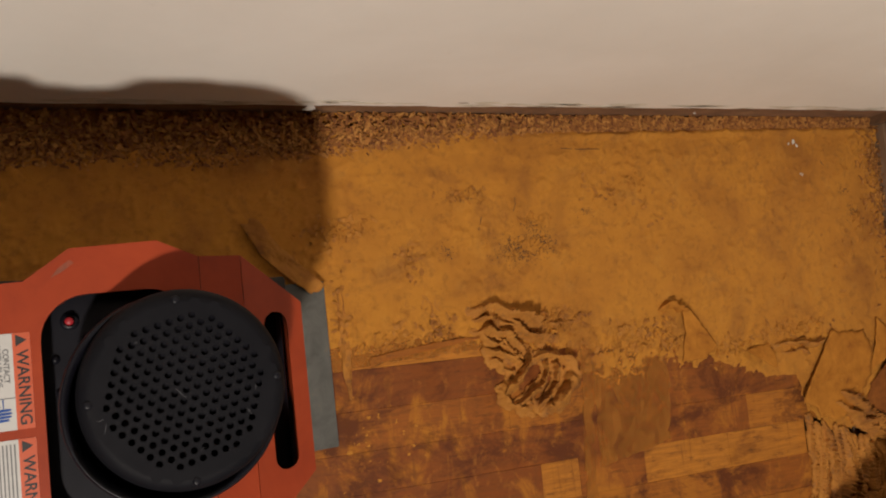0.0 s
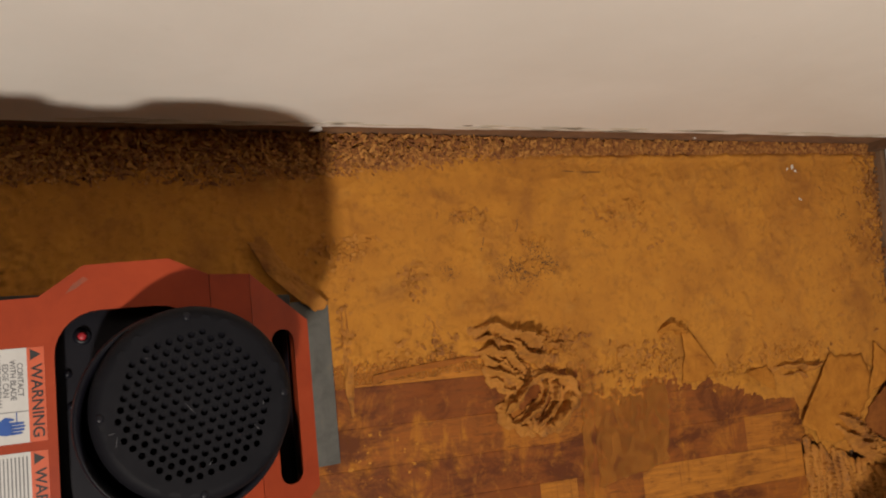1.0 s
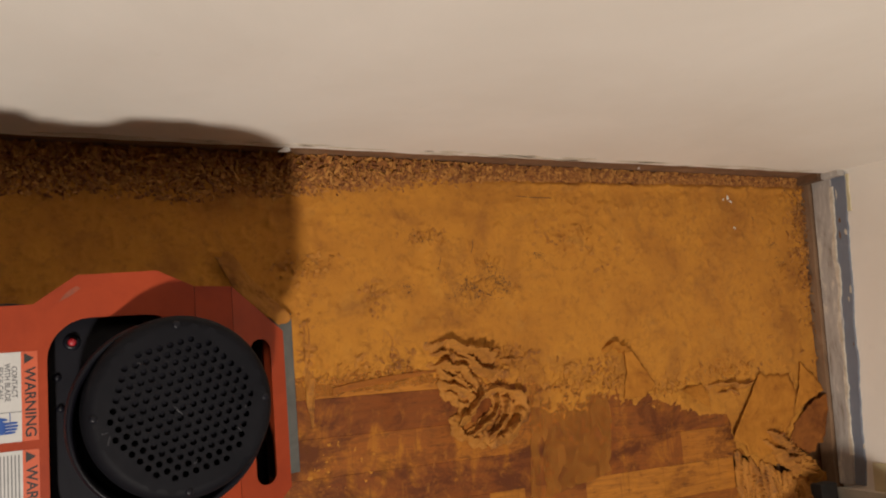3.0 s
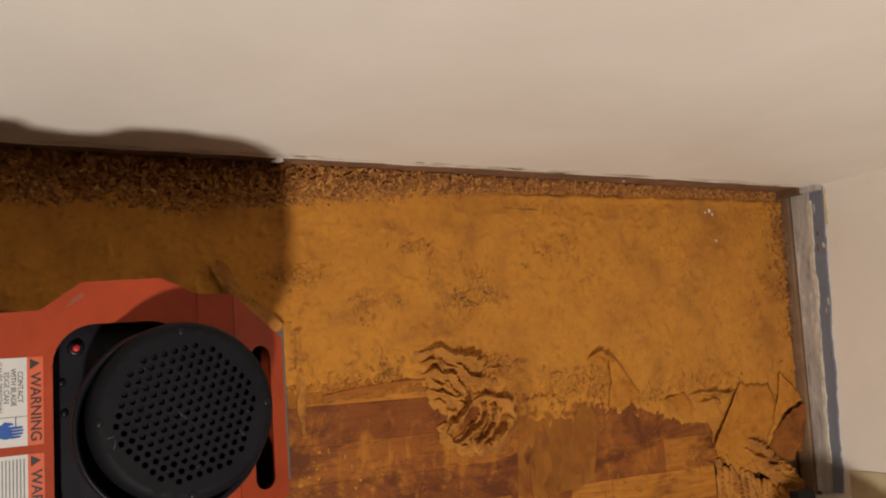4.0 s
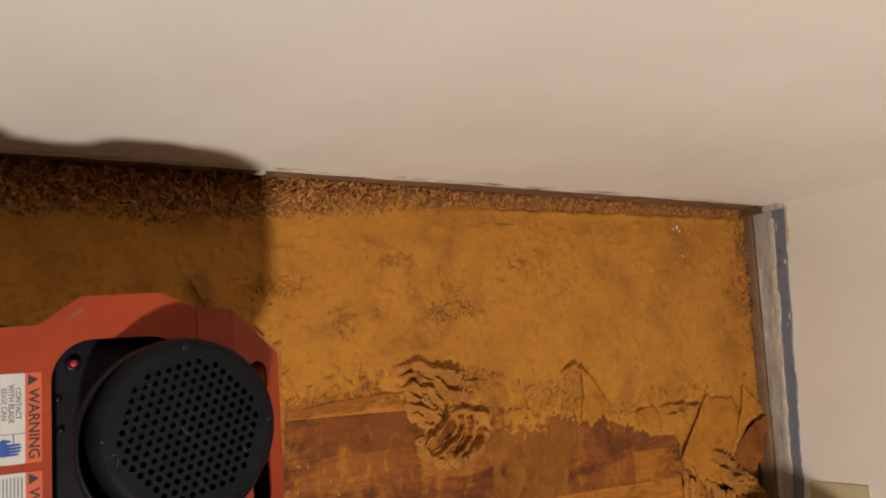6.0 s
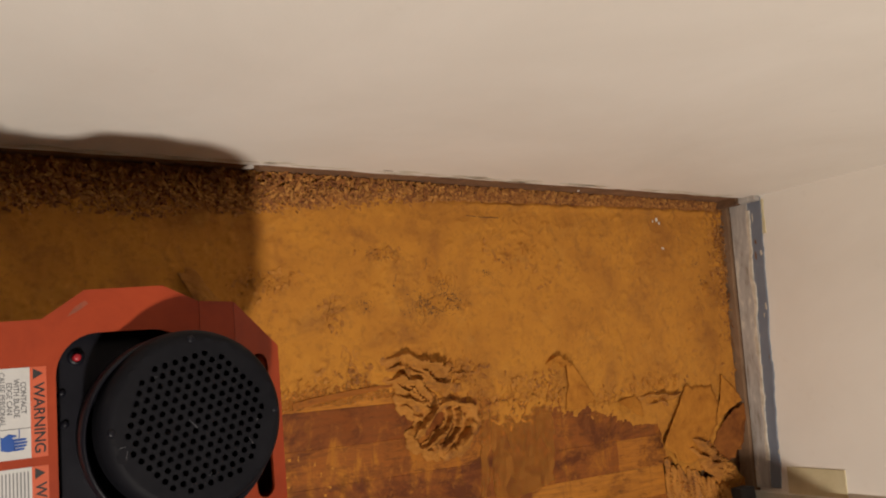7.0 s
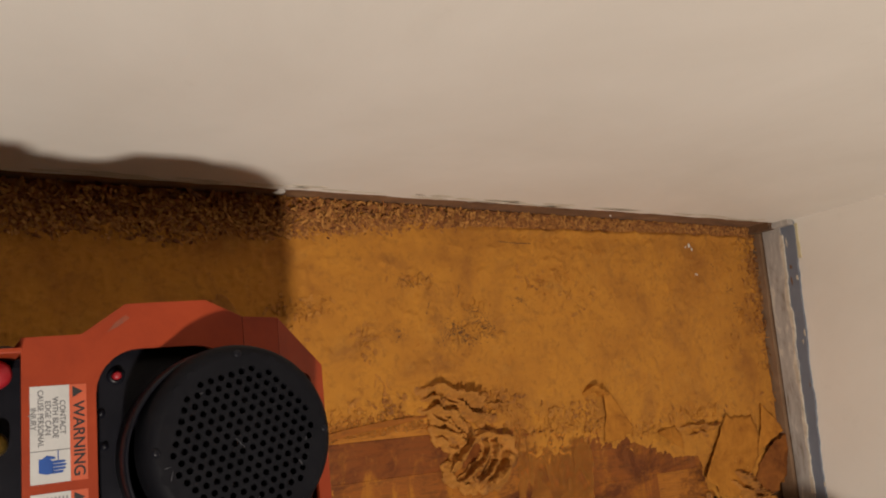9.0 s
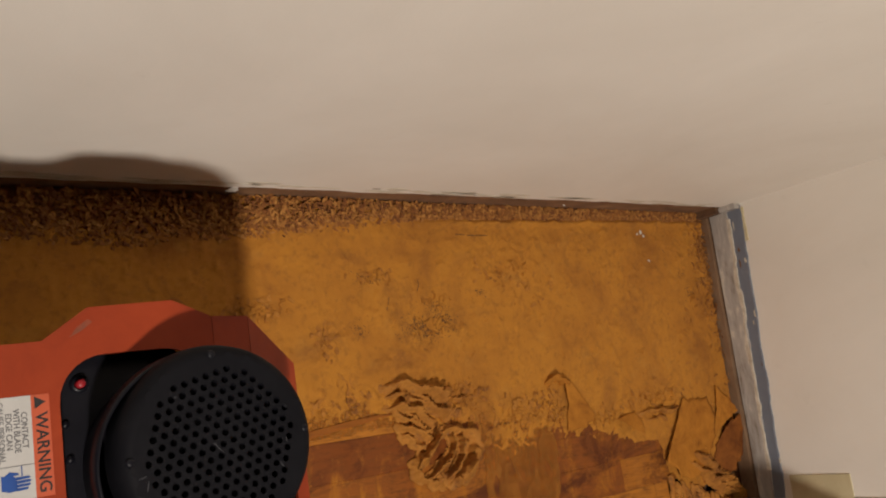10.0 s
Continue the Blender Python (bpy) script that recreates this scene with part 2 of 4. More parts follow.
def ringed(outer, inner, z0, z1):
    """A plate with a hole: outer and inner outlines with the same number of points."""
    bm = bmesh.new()
    f0 = z0 if callable(z0) else (lambda x, y: z0)
    f1 = z1 if callable(z1) else (lambda x, y: z1)
    n = len(outer)
    rows = [[bm.verts.new((x, y, f(x, y))) for x, y in pts] for pts, f in ((outer, f0), (outer, f1), (inner, f1), (inner, f0))]
    for a, b in ((0, 1), (1, 2), (2, 3), (3, 0)):
        for i in range(n):
            j = (i + 1) % n
            bm.faces.new((rows[a][i], rows[a][j], rows[b][j], rows[b][i]))
    bmesh.ops.recalc_face_normals(bm, faces=bm.faces[:])
    return bm


def lathe(profile, segs=64, cx=0.0, cy=0.0):
    bm = bmesh.new()
    rows = []
    for r, z in profile:
        rows.append([bm.verts.new((cx + r * math.cos(2 * math.pi * i / segs), cy + r * math.sin(2 * math.pi * i / segs), z)) for i in range(segs)])
    for a, b in zip(rows, rows[1:]):
        for i in range(segs):
            j = (i + 1) % segs
            bm.faces.new((a[i], a[j], b[j], b[i]))
    bmesh.ops.recalc_face_normals(bm, faces=bm.faces[:])
    return bm


def tube(points, radius, segs=10):
    bm = bmesh.new()
    pts = [Vector(p) for p in points]
    rows = []
    for i, p in enumerate(pts):
        d = (pts[min(i + 1, len(pts) - 1)] - pts[max(i - 1, 0)]).normalized()
        q = d.to_track_quat("Z", "Y")
        rows.append([bm.verts.new(p + q @ Vector((radius * math.cos(2 * math.pi * k / segs), radius * math.sin(2 * math.pi * k / segs), 0))) for k in range(segs)])
    for a, b in zip(rows, rows[1:]):
        for k in range(segs):
            bm.faces.new((a[k], a[(k + 1) % segs], b[(k + 1) % segs], b[k]))
    bm.faces.new(rows[0][::-1])
    bm.faces.new(rows[-1])
    return bm


def n3(x, y, z=0.0):
    return noise.noise((x, y, z))


def fbm(x, y, z=0.0, octaves=4):
    total, amp = 0.0, 1.0
    for _ in range(octaves):
        total += amp * noise.noise((x, y, z))
        x, y, amp = x * 2.03 + 3.1, y * 2.03 - 1.7, amp * 0.55
    return total


def lerp_line(x, pts):
    if x <= pts[0][0]:
        return pts[0][1]
    for (x0, y0), (x1, y1) in zip(pts, pts[1:]):
        if x <= x1:
            return y0 + (y1 - y0) * (x - x0) / (x1 - x0)
    return pts[-1][1]


# ---------------------------------------------------------------- room shell
X0, Y0, H = -4.6, -4.4, 2.6
SKEW = 0.045            # the end wall leans out of square by this much per metre


def wall_x(y):
    return 0.030 + SKEW * y


def back_wall():
    """White plaster with a ragged bottom edge over a bare sole plate."""
    verts, faces = [], []
    n = 420
    for i in range(n + 1):
        x = X0 + (0.06 - X0) * i / n
        rag = 0.052 + 0.020 * min(1.0, max(0.0, (x + 1.5) / 1.2)) + 0.004 * n3(x * 9, 2.0) + 0.005 * max(0, n3(x * 45, 7.0)) - 0.004 * max(0, n3(x * 23, 3.3))
        verts += [(x, 0.0, rag), (x, 0.0, rag + 0.012), (x, 0.0, H), (x, 0.0045, rag - 0.001), (x, 0.16, H)]
        if i:
            a, b = (i - 1) * 5, i * 5
            faces += [(a, b, b + 1, a + 1), (a + 1, b + 1, b + 2, a + 2), (a + 3, b + 3, b, a), (a + 2, b + 2, b + 4, a + 4), (a + 4, b + 4, b + 3, a + 3)]
    ob = data_object("wall_north", verts, faces, WALL)
    tagged(ob, "white painted plaster wall with a ragged bottom edge", "wall", kind="structure")
    plate = mesh_object("trim", box(X0, 0.0035, -0.02, 0.03, 0.05, 0.080), PLATE)
    tagged(plate, "dirty brown sole plate under the plaster", "trim", kind="structure")


def wall_strip(name, z_lo, z_hi, proud, material, label, seed, y_from=0.0, y_to=-0.66, amp=0.006):
    """One old paint layer left on the foot of the end wall, with uneven edges."""
    verts, faces = [], []
    n = 150
    for i in range(n + 1):
        y = y_from + (y_to - y_from) * i / n
        x = wall_x(y) - proud
        taper = 1 + 0.42 * y
        z_a, z_b = (0.026 + (z - 0.026) * taper if z > 0.026 else z for z in (z_lo, z_hi))
        lo = z_a + (amp * fbm(y * 14, seed) if z_lo > 0.03 else 0)
        hi = z_b + amp * (fbm(y * 11, seed + 5) + 0.5 * n3(y * 60, seed + 9))
        verts += [(x, y, lo), (x, y, hi), (x + proud + 0.001, y, hi + 0.001), (x + proud + 0.001, y, lo)]
        if i:
            a, b = (i - 1) * 4, i * 4
            faces += [(a, a + 1, b + 1, b), (a + 1, a + 2, b + 2, b + 1), (a + 3, a, b, b + 3)]
    ob = data_object(name, verts, faces, material)
    tagged(ob, label, "trim", kind="structure")


def end_wall():
    a, b = wall_x(0.16), wall_x(Y0)
    bm = prism([(a, 0.16), (b, Y0), (b + 0.15, Y0), (a + 0.15, 0.16)], -0.02, H)
    tagged(mesh_object("wall_east", bm, WALL), "white painted end wall with its skirting torn off", "wall", kind="structure")
    # this strip's dark colour stands for the shade in a narrow gap
    wall_strip("trim", 0.016, 0.030, 0.0025, SOLE, "dark strip coloured as the shade in the gap behind the wood strip", 12.0, 0.0, -0.70, 0.001)
    wall_strip("trim", -0.01, 0.021, 0.013, SOLE_R, "bare brown wood strip at the foot of the wall", 1.0, 0.0, -0.70, 0.001)
    wall_strip("trim", 0.0275, 0.076, 0.0075, OLD_GREY, "worn grey and white paint where skirting was removed", 2.0, -0.004, -0.66, 0.003)
    wall_strip("trim", 0.072, 0.108, 0.004, OLD_BLUE, "chipped old blue paint band above bare plaster", 3.0, -0.004, -0.66, 0.0035)
    wall_strip("trim", 0.0705, 0.078, 0.0082, PLASTER, "ragged cream filler line between paint layers", 6.0, -0.03, -0.60, 0.0055)
    wall_strip("trim", 0.106, 0.117, 0.0022, CREAM, "thin yellowed edge of paint above the blue band", 4.0, -0.01, -0.09, 0.004)


back_wall()
end_wall()
for k, (cx, cz, ln) in enumerate([(-0.944, 0.082, 0.018), (-0.70, 0.066, 0.022), (-0.50, 0.070, 0.030), (-0.36, 0.064, 0.034), (-0.235, 0.068, 0.026), (-0.60, 0.055, 0.016), (-1.30, 0.074, 0.02)]):
    ob = mesh_object("trim", prism([(-ln / 2, 0), (0, -0.0012), (ln / 2, 0.0008), (0.002, 0.0013)], 0, 0.0007), SOLE)
    ob.matrix_basis = pose(cx, -0.0002, cz, 90, 2 - k % 3 * 2, 0)
    tagged(ob, "dark scratch in the wall paint", "trim", kind="structure")
for k in range(64):
    q = random.Random(100 + k)
    cx, ln, ht = q.uniform(-1.5, -0.05), q.uniform(0.020, 0.095), q.uniform(0.0025, 0.010)
    pts = [(-ln / 2, ht * 0.3), (-ln / 4, -ht * q.uniform(0.1, 0.6)), (ln / 5, -ht * q.uniform(0.1, 0.6)), (ln / 2, ht * 0.2), (ln / 4, ht * q.uniform(0.5, 1)), (-ln / 5, ht * q.uniform(0.5, 1))]
    ob = mesh_object("trim", prism(pts, 0, 0.0005), EDGE)
    ob.matrix_basis = pose(cx, -0.0004, 0.058 + 0.020 * min(1.0, (cx + 1.5) / 1.2) + q.uniform(-0.004, 0.017), 90, 0, 0)
    tagged(ob, "broken plaster edge along the bottom of the wall", "trim", kind="structure")
# unseen closing walls and ceiling, dark to hold down the fill light
tagged(mesh_object("wall_west", box(X0 - 0.15, Y0, -0.02, X0, 0.16, H), DULL), "plain unseen wall coloured dark brown to cut bounced light", "wall", kind="structure")
tagged(mesh_object("wall_south", box(X0 - 0.15, Y0 - 0.15, -0.02, 0.2, Y0, H), DULL), "plain unseen wall coloured dark brown to cut bounced light", "wall", kind="structure")
tagged(mesh_object("ceiling", box(X0 - 0.15, Y0 - 0.15, H, 0.3, 0.2, H + 0.1), CEIL), "plain unseen ceiling coloured dark to cut bounced light", "ceiling", kind="structure")

for k in range(9):
    q = random.Random(300 + k)
    y = -q.uniform(0.03, 0.6)
    wd, ht = q.uniform(0.002, 0.011), q.uniform(0.001, 0.0035)
    pts = [(wd * q.uniform(0.6, 1.2) * math.cos(a * 0.9), ht * q.uniform(0.6, 1.2) * math.sin(a * 0.9)) for a in range(7)]
    ob = mesh_object("trim", prism(pts, 0, 0.001), PLASTER if k % 4 else SOLE)
    ob.matrix_basis = pose(wall_x(y) - 0.0042, y, q.uniform(0.068, 0.102), 0, 0, 0) @ Matrix(((0, 0, -1, 0), (-1, 0, 0, 0), (0, 1, 0, 0), (0, 0, 0, 1)))
    tagged(ob, "chip in the old blue paint showing plaster", "trim", kind="structure")
# broken corner where the two skirtings met
tagged(mesh_object("trim", box(0.006, -0.012, 0.060, 0.029, 0.001, 0.108, 0.003), OLD_GREY), "broken plaster lump in the wall corner", "trim", kind="structure")
# solid block; the darkness of the corner hole is put into its colour
tagged(mesh_object("trim", box(-0.004, -0.014, 0.004, 0.016, 0.012, 0.066, 0.003), SOLE), "solid dark block coloured as the shaded hole behind the missing skirting", "trim", kind="structure")

# yellowed patch and casing further along the end wall
def wall_patch(name, y_a, y_b, z_a, z_b, proud, material, label):
    p = [(wall_x(y_a) - proud, y_a), (wall_x(y_b) - proud, y_b), (wall_x(y_b) + 0.002, y_b), (wall_x(y_a) + 0.002, y_a)]
    tagged(mesh_object(name, prism(p, z_a, z_b, 0.001), material), label, "trim", kind="structure")


wall_patch("trim", -0.612, -0.90, 0.105, 0.24, 0.003, CREAM, "yellowed bare patch on the end wall")
wall_patch("trim", -0.668, -0.76, 0.0, 2.05, 0.018, TRIM, "cream gloss painted door casing")
wall_patch("trim", -0.765, -0.80, 0.0, 2.05, 0.035, TRIM, "cream gloss painted door casing edge")

# ---------------------------------------------------------------- floor: subfloor and strip boards
floor = mesh_object("floor", box(X0, Y0, -0.06, 0.02, 0.03, -0.019), SOLE)
tagged(floor, "old oak strip floor stained with carpet glue", "floor", kind="structure")
BOARD = 0.0613
EDGE_Y = -0.393         # one joint between two rows; the others follow from it


def plank_mesh(length, width):
    g = 0.0001
    bm = box(g, g, -0.018, length - g, width - g, 0.0)
    top = [e for e in bm.edges if all(v.co.z > -0.001 for v in e.verts)]
    bmesh.ops.bevel(bm, geom=top, offset=0.0003, segments=1, affect="EDGES")
    me = bpy.data.meshes.new("plank")
    bm.to_mesh(me)
    bm.free()
    return me


plank_lengths = (0.18, 0.24, 0.31, 0.40)
plank_data = {}
for length in plank_lengths + (0.07, 0.13):
    for tone, material in (("plain", WOOD), ("pale", WOOD_PALE), ("dark", WOOD_DARK)):
        plank_data[length, tone] = plank_mesh(length, BOARD)
        plank_data[length, tone].materials.append(material)

rng = random.Random(5)
rest_v, rest_f = [], []
rows_near = range(-2, 9)
for row in range(-7, 66):
    y = EDGE_Y - (row + 1) * BOARD
    if y < Y0 or y + BOARD > 0.03:
        continue
    x = -0.272 if row == 3 else 0.0
    while x > X0:
        length = rng.choice(plank_lengths)
        if row == 3 and -0.3 < x <= 0.0:
            length = 0.18
        elif row == 3 and -0.5 < x < -0.2:
            length = 0.18
        elif row == 3 and -0.65 < x < -0.60:
            length = 0.13
        elif row == 3 and -0.78 < x < -0.75:
            length = 0.07
        x -= length
        if row in rows_near and x > -1.75:
            mid = x + length / 2
            pale = row == -1 and -1.25 < mid < -0.85 or row == 3 and (-0.60 < mid < -0.2 or -0.83 < mid < -0.755)
            dark_spot = row == 3 and (mid < -0.83 or -0.75 < mid < -0.64) or row in (0, 1, 2) and mid < -0.80 or row == 0 and (-0.62 < mid < -0.30) or row == 1 and (-0.62 < mid < -0.26 or -1.1 < mid < -0.92) or row == 2 and (-0.95 < mid < -0.74 or -0.62 < mid < -0.40) or rng.random() < 0.22
            ob = new("plank", plank_data[length, "pale" if pale else "dark" if dark_spot else "plain"])
            ob.location = (x, y, rng.uniform(-0.0008, 0.0004))
            ob.parent = floor
        else:
            k = len(rest_v)
            z = rng.uniform(-0.0008, 0.0004)
            g = 0.0006
            rest_v += [(x + g, y + g, z), (x + length - g, y + g, z), (x + length - g, y + BOARD - g, z), (x + g, y + BOARD - g, z),
                       (x + g, y + g, -0.018), (x + length - g, y + g, -0.018), (x + length - g, y + BOARD - g, -0.018), (x + g, y + BOARD - g, -0.018)]
            rest_f += [(k, k + 1, k + 2, k + 3), (k, k + 4, k + 5, k + 1), (k + 1, k + 5, k + 6, k + 2), (k + 2, k + 6, k + 7, k + 3), (k + 3, k + 7, k + 4, k)]
rest = data_object("floorboards", rest_v, rest_f, WOOD)
rest.parent = floor
tagged(rest, kind="stuff")

# ---------------------------------------------------------------- underlay residue
PAD_EDGE = [(-1.9, -0.375), (-1.21, -0.362), (-1.08, -0.358), (-0.96, -0.356), (-0.90, -0.366), (-0.73, -0.395), (-0.585, -0.418),
            (-0.50, -0.440), (-0.44, -0.446), (-0.36, -0.462), (-0.30, -0.452), (-0.20, -0.440), (-0.10, -0.45), (0.02, -0.48)]


SHRED_EDGE = [(-2.2, -0.085), (-1.43, -0.068), (-1.33, -0.072), (-1.23, -0.062), (-1.06, -0.052), (-0.96, -0.040), (-0.86, -0.035), (-0.76, -0.033), (-0.57, -0.029), (-0.40, -0.026), (-0.25, -0.023), (-0.10, -0.022), (0.02, -0.022)]


def pad_amount(x, y):
    """Above 0 where the residue still covers the boards."""
    edge = lerp_line(x, PAD_EDGE)
    a = (y - edge) / 0.03 + 0.30 * fbm(x * 26, y * 26, 1.0, 3) + 0.60 * fbm(x * 110, y * 110, 1.5, 3)
    crust = 1 - ((x + 0.665) / 0.095) ** 2 - ((y + 0.425) / 0.038) ** 2
    a = max(a, 0.7 * crust + 0.9 * fbm(x * 75, y * 75, 6.0, 4) - 0.55)
    torn = 1 - ((x + 0.165) / 0.105) ** 2 - ((y + 0.498) / 0.098) ** 2
    a = max(a, 2.2 * torn + 0.6 * fbm(x * 18, y * 18, 13.0, 3) + 0.4 * fbm(x * 70, y * 70, 13.5, 3))
    tongue = 1 - ((x + 0.30) / 0.085) ** 2 - ((y + 0.462) / 0.026) ** 2
    a = max(a, 1.2 * tongue + 0.5 * fbm(x * 30, y * 30, 17.0, 3) + 0.5 * fbm(x * 80, y * 80, 17.5, 3))
    return a


def pad_height(x, y):
    a = pad_amount(x, y)
    if a < 0:
        return 0.0012 + max(a, -0.7) * 0.006
    cover = min(1.0, a)
    lumps = max(0.0, fbm(x * 34, y * 34, 3.0, 4) - 0.25)
    ridge = 0.0045 * max(0.0, 1 - abs(y - lerp_line(x, PAD_EDGE) - 0.014) / 0.022) * max(0.0, 0.3 + fbm(x * 60, y * 60, 5.0, 3))
    rough = max(0.0, fbm(x * 6, y * 6, 21.0, 2) + 0.15)
    grit = max(0.0, fbm(x * 85, y * 85, 15.0, 2) - 0.08) * rough
    low = lerp_line(x, SHRED_EDGE) + 0.004 * fbm(x * 25, 3.0, 0.0, 3) + 0.002
    trough = min(1.0, max(0.0, (y - low) / 0.006)) * min(1.0, max(0.0, (x + 0.85) / 0.2))
    lip = 0.0085 * max(0.0, 1 - abs(y - low + 0.004) / 0.010) * min(1.0, max(0.0, (x + 0.85) / 0.2)) * (0.6 + 0.6 * n3(x * 20, 5.0))
    body = 0.0034 + 0.0014 * fbm(x * 15, y * 15, 9.0, 4) + 0.0007 * fbm(x * 95, y * 95, 2.0, 2) + 0.0058 * lumps + 0.0100 * grit + lip
    return 0.0012 + cover * body * (1 - 0.95 * trough) + ridge


def residue():
    step = 0.0032
    nx, ny = int(1.86 / step), int(0.64 / step)
    x0, y0 = -1.84, -0.632
    index, verts, faces = {}, [], []
    keep = np.zeros((nx + 1, ny + 1), bool)
    for i in range(nx + 1):
        for j in range(ny + 1):
            x, y = x0 + i * step, y0 + j * step
            keep[i, j] = x < wall_x(y) - 0.0185 + 0.002 * n3(y * 40, 2.0) and y < 0.012 and pad_amount(x, y) > -0.62
    for i in range(nx):
        for j in range(ny):
            if keep[i, j] and keep[i + 1, j] and keep[i, j + 1] and keep[i + 1, j + 1]:
                quad = []
                for a, b in ((i, j), (i + 1, j), (i + 1, j + 1), (i, j + 1)):
                    if (a, b) not in index:
                        x, y = x0 + a * step, y0 + b * step
                        index[a, b] = len(verts)
                        verts.append((x + 0.0012 * n3(x * 300, y * 300), y + 0.0012 * n3(x * 300, y * 300, 8), pad_height(x, y)))
                    quad.append(index[a, b])
                faces.append(quad)
    ob = data_object("underlay_residue", verts, faces, PAD, True)
    tagged(ob, "mustard brown carpet underlay residue stuck to the boards", "residue", kind="stuff")


residue()


def film_material():
    """A thin scraped smear of glue through which the boards still show."""
    m, nt, b = mat("thin_glue_film", 0.75, 0.0, 0.2)
    v = coords(nt)
    c = ramp(nt, noise_tex(nt, v, 24, 6, 0.65, 0.4), [(0.3, (0.32, 0.115, 0.019)), (0.6, (0.44, 0.165, 0.027))])
    nt.links.new(c, b.inputs["Base Color"])
    worn = noise_tex(nt, coords(nt, (2.0, 1.0, 1)), 17, 7, 0.72, 0.6)
    nt.links.new(ramp(nt, worn, [(0.38, grey(0.0)), (0.60, grey(0.60))]), b.inputs["Alpha"])
    bump(nt, b, noise_tex(nt, v, 150, 5, 0.7), 0.4, 0.0015)
    return m


FILM = film_material()


def film(outline, seed, z=0.0011):
    """One smear as a thin sheet with a ragged rim."""
    n = 120
    line = spline_loop(outline, n)
    pts = [(x + 0.007 * fbm(x * 60, y * 60, seed, 3), y + 0.007 * fbm(x * 60, y * 60, seed + 5, 3)) for x, y in line]
    ob = mesh_object("glue_film", prism(pts, z - 0.0004, z), FILM)
    tagged(ob, "thin tan glue smear scraped over the floorboards", "residue", kind="stuff")


def spline_loop(outline, n):
    out = []
    m = len(outline)
    for i in range(n):
        f = i / n * m
        k, g = int(f), f - int(f)
        (ax, ay), (bx, by) = outline[k % m], outline[(k + 1) % m]
        out.append((ax + (bx - ax) * g, ay + (by - ay) * g))
    return out


film([(-0.715, -0.400), (-0.580, -0.400), (-0.562, -0.453), (-0.575, -0.575), (-0.722, -0.598)], 1.0)
film([(-0.738, -0.385), (-0.712, -0.385), (-0.722, -0.480), (-0.735, -0.660), (-0.756, -0.660), (-0.744, -0.500)], 4.0, 0.0016)
film([(-1.20, -0.352), (-0.93, -0.350), (-0.90, -0.378), (-1.00, -0.386), (-1.20, -0.392)], 7.0, 0.0013)

# raised sliver added to give the highlight line along this board
tagged(mesh_object("wood_sliver", prism([(-1.105, -0.377), (-1.066, -0.371), (-1.00, -0.364), (-0.95, -0.361), (-0.908, -0.361), (-0.93, -0.366), (-0.997, -0.374), (-1.067, -0.382), (-1.105, -0.389)], 0.0, 0.0036, 0.001), WOOD), "thin wood sliver added as the highlight along a board beside the residue", "board")


# ---------------------------------------------------------------- loose shreds
def shreds(name, label, spots, lengths, widths, seed, flat=0.5, thick=0.0012, material=None, bend=1.0):
    """Torn bits lying where spots says; each a bent strip with thickness."""
    r = random.Random(seed)
    verts, faces = [], []
    for x, y, z in spots:
        ln, wd = r.uniform(*lengths), r.uniform(*widths)
        turn, tilt, curl = r.uniform(0, math.pi * 2), r.gauss(0, flat), bend * r.uniform(-2.0, 2.4)
        c, s = math.cos(turn), math.sin(turn)
        k = len(verts)
        seg = 3
        for i in range(seg + 1):
            u = i / seg - 0.5
            up = u * math.sin(tilt) * ln + (0.25 - u * u) * curl * ln * 0.5
            px, off = u * math.cos(tilt) * ln, wd * (0.5 - 0.35 * abs(u)) * r.uniform(0.7, 1.3)
            for side, h in ((-1, 0), (1, 0), (1, thick), (-1, thick)):
                qx, qy = px, side * off
                verts.append((x + qx * c - qy * s, y + qx * s + qy * c, z + max(0.0, up) + h))
        for i in range(seg):
            a, b = k + i * 4, k + i * 4 + 4
            for m in range(4):
                faces.append((a + m, a + (m + 1) % 4, b + (m + 1) % 4, b + m))
        faces += [(k + 3, k + 2, k + 1, k), (k + seg * 4, k + seg * 4 + 1, k + seg * 4 + 2, k + seg * 4 + 3)]
    ob = data_object(name, verts, faces, material or SHRED)
    return tagged(ob, label, "debris", kind="stuff")


r = random.Random(11)
spots = []
while len(spots) < 8200:
    x = r.uniform(-2.0, -0.005)
    low = lerp_line(x, SHRED_EDGE) + (0.012 if x < -0.85 else 0.003) * n3(x * 14, 4.0)
    y = r.uniform(low - 0.006 if x < -0.8 else low + 0.006, 0.001)
    if r.random() < 0.25 and y < low + 0.005:
        continue
    hill = max(0.0, (y - low) / (0.012 - low)) if low < 0 else 0.5
    spots.append((x, y, 0.002 + r.uniform(0, 0.016) * min(1, 1.6 * hill) * (1 if x < -0.8 else 0.55)))
tall = [p for p in spots if p[0] < -1.0 + 0.25 * n3(p[0] * 40, p[1] * 40)]
shreds("underlay_shavings", "heap of torn fibrous underlay shavings along the wall", tall, (0.005, 0.019), (0.0022, 0.0060), 3, 0.55, 0.0019)
shreds("underlay_shavings", "matted underlay shavings packed along the wall", [p for p in spots if p not in set(tall)], (0.004, 0.013), (0.0022, 0.0058), 33, 0.28, 0.0022, None, 0.55)

spots = []
while len(spots) < 480:
    y = -abs(r.gauss(0, 0.16))
    d = abs(r.gauss(0, 0.026))
    if d < 0.085:
        spots.append((wall_x(y) - 0.014 - d, y, 0.003 + r.uniform(0, 0.006)))
shreds("underlay_shavings", "scattered underlay shavings along the end wall", spots, (0.004, 0.012), (0.0014, 0.003), 4, 0.5)

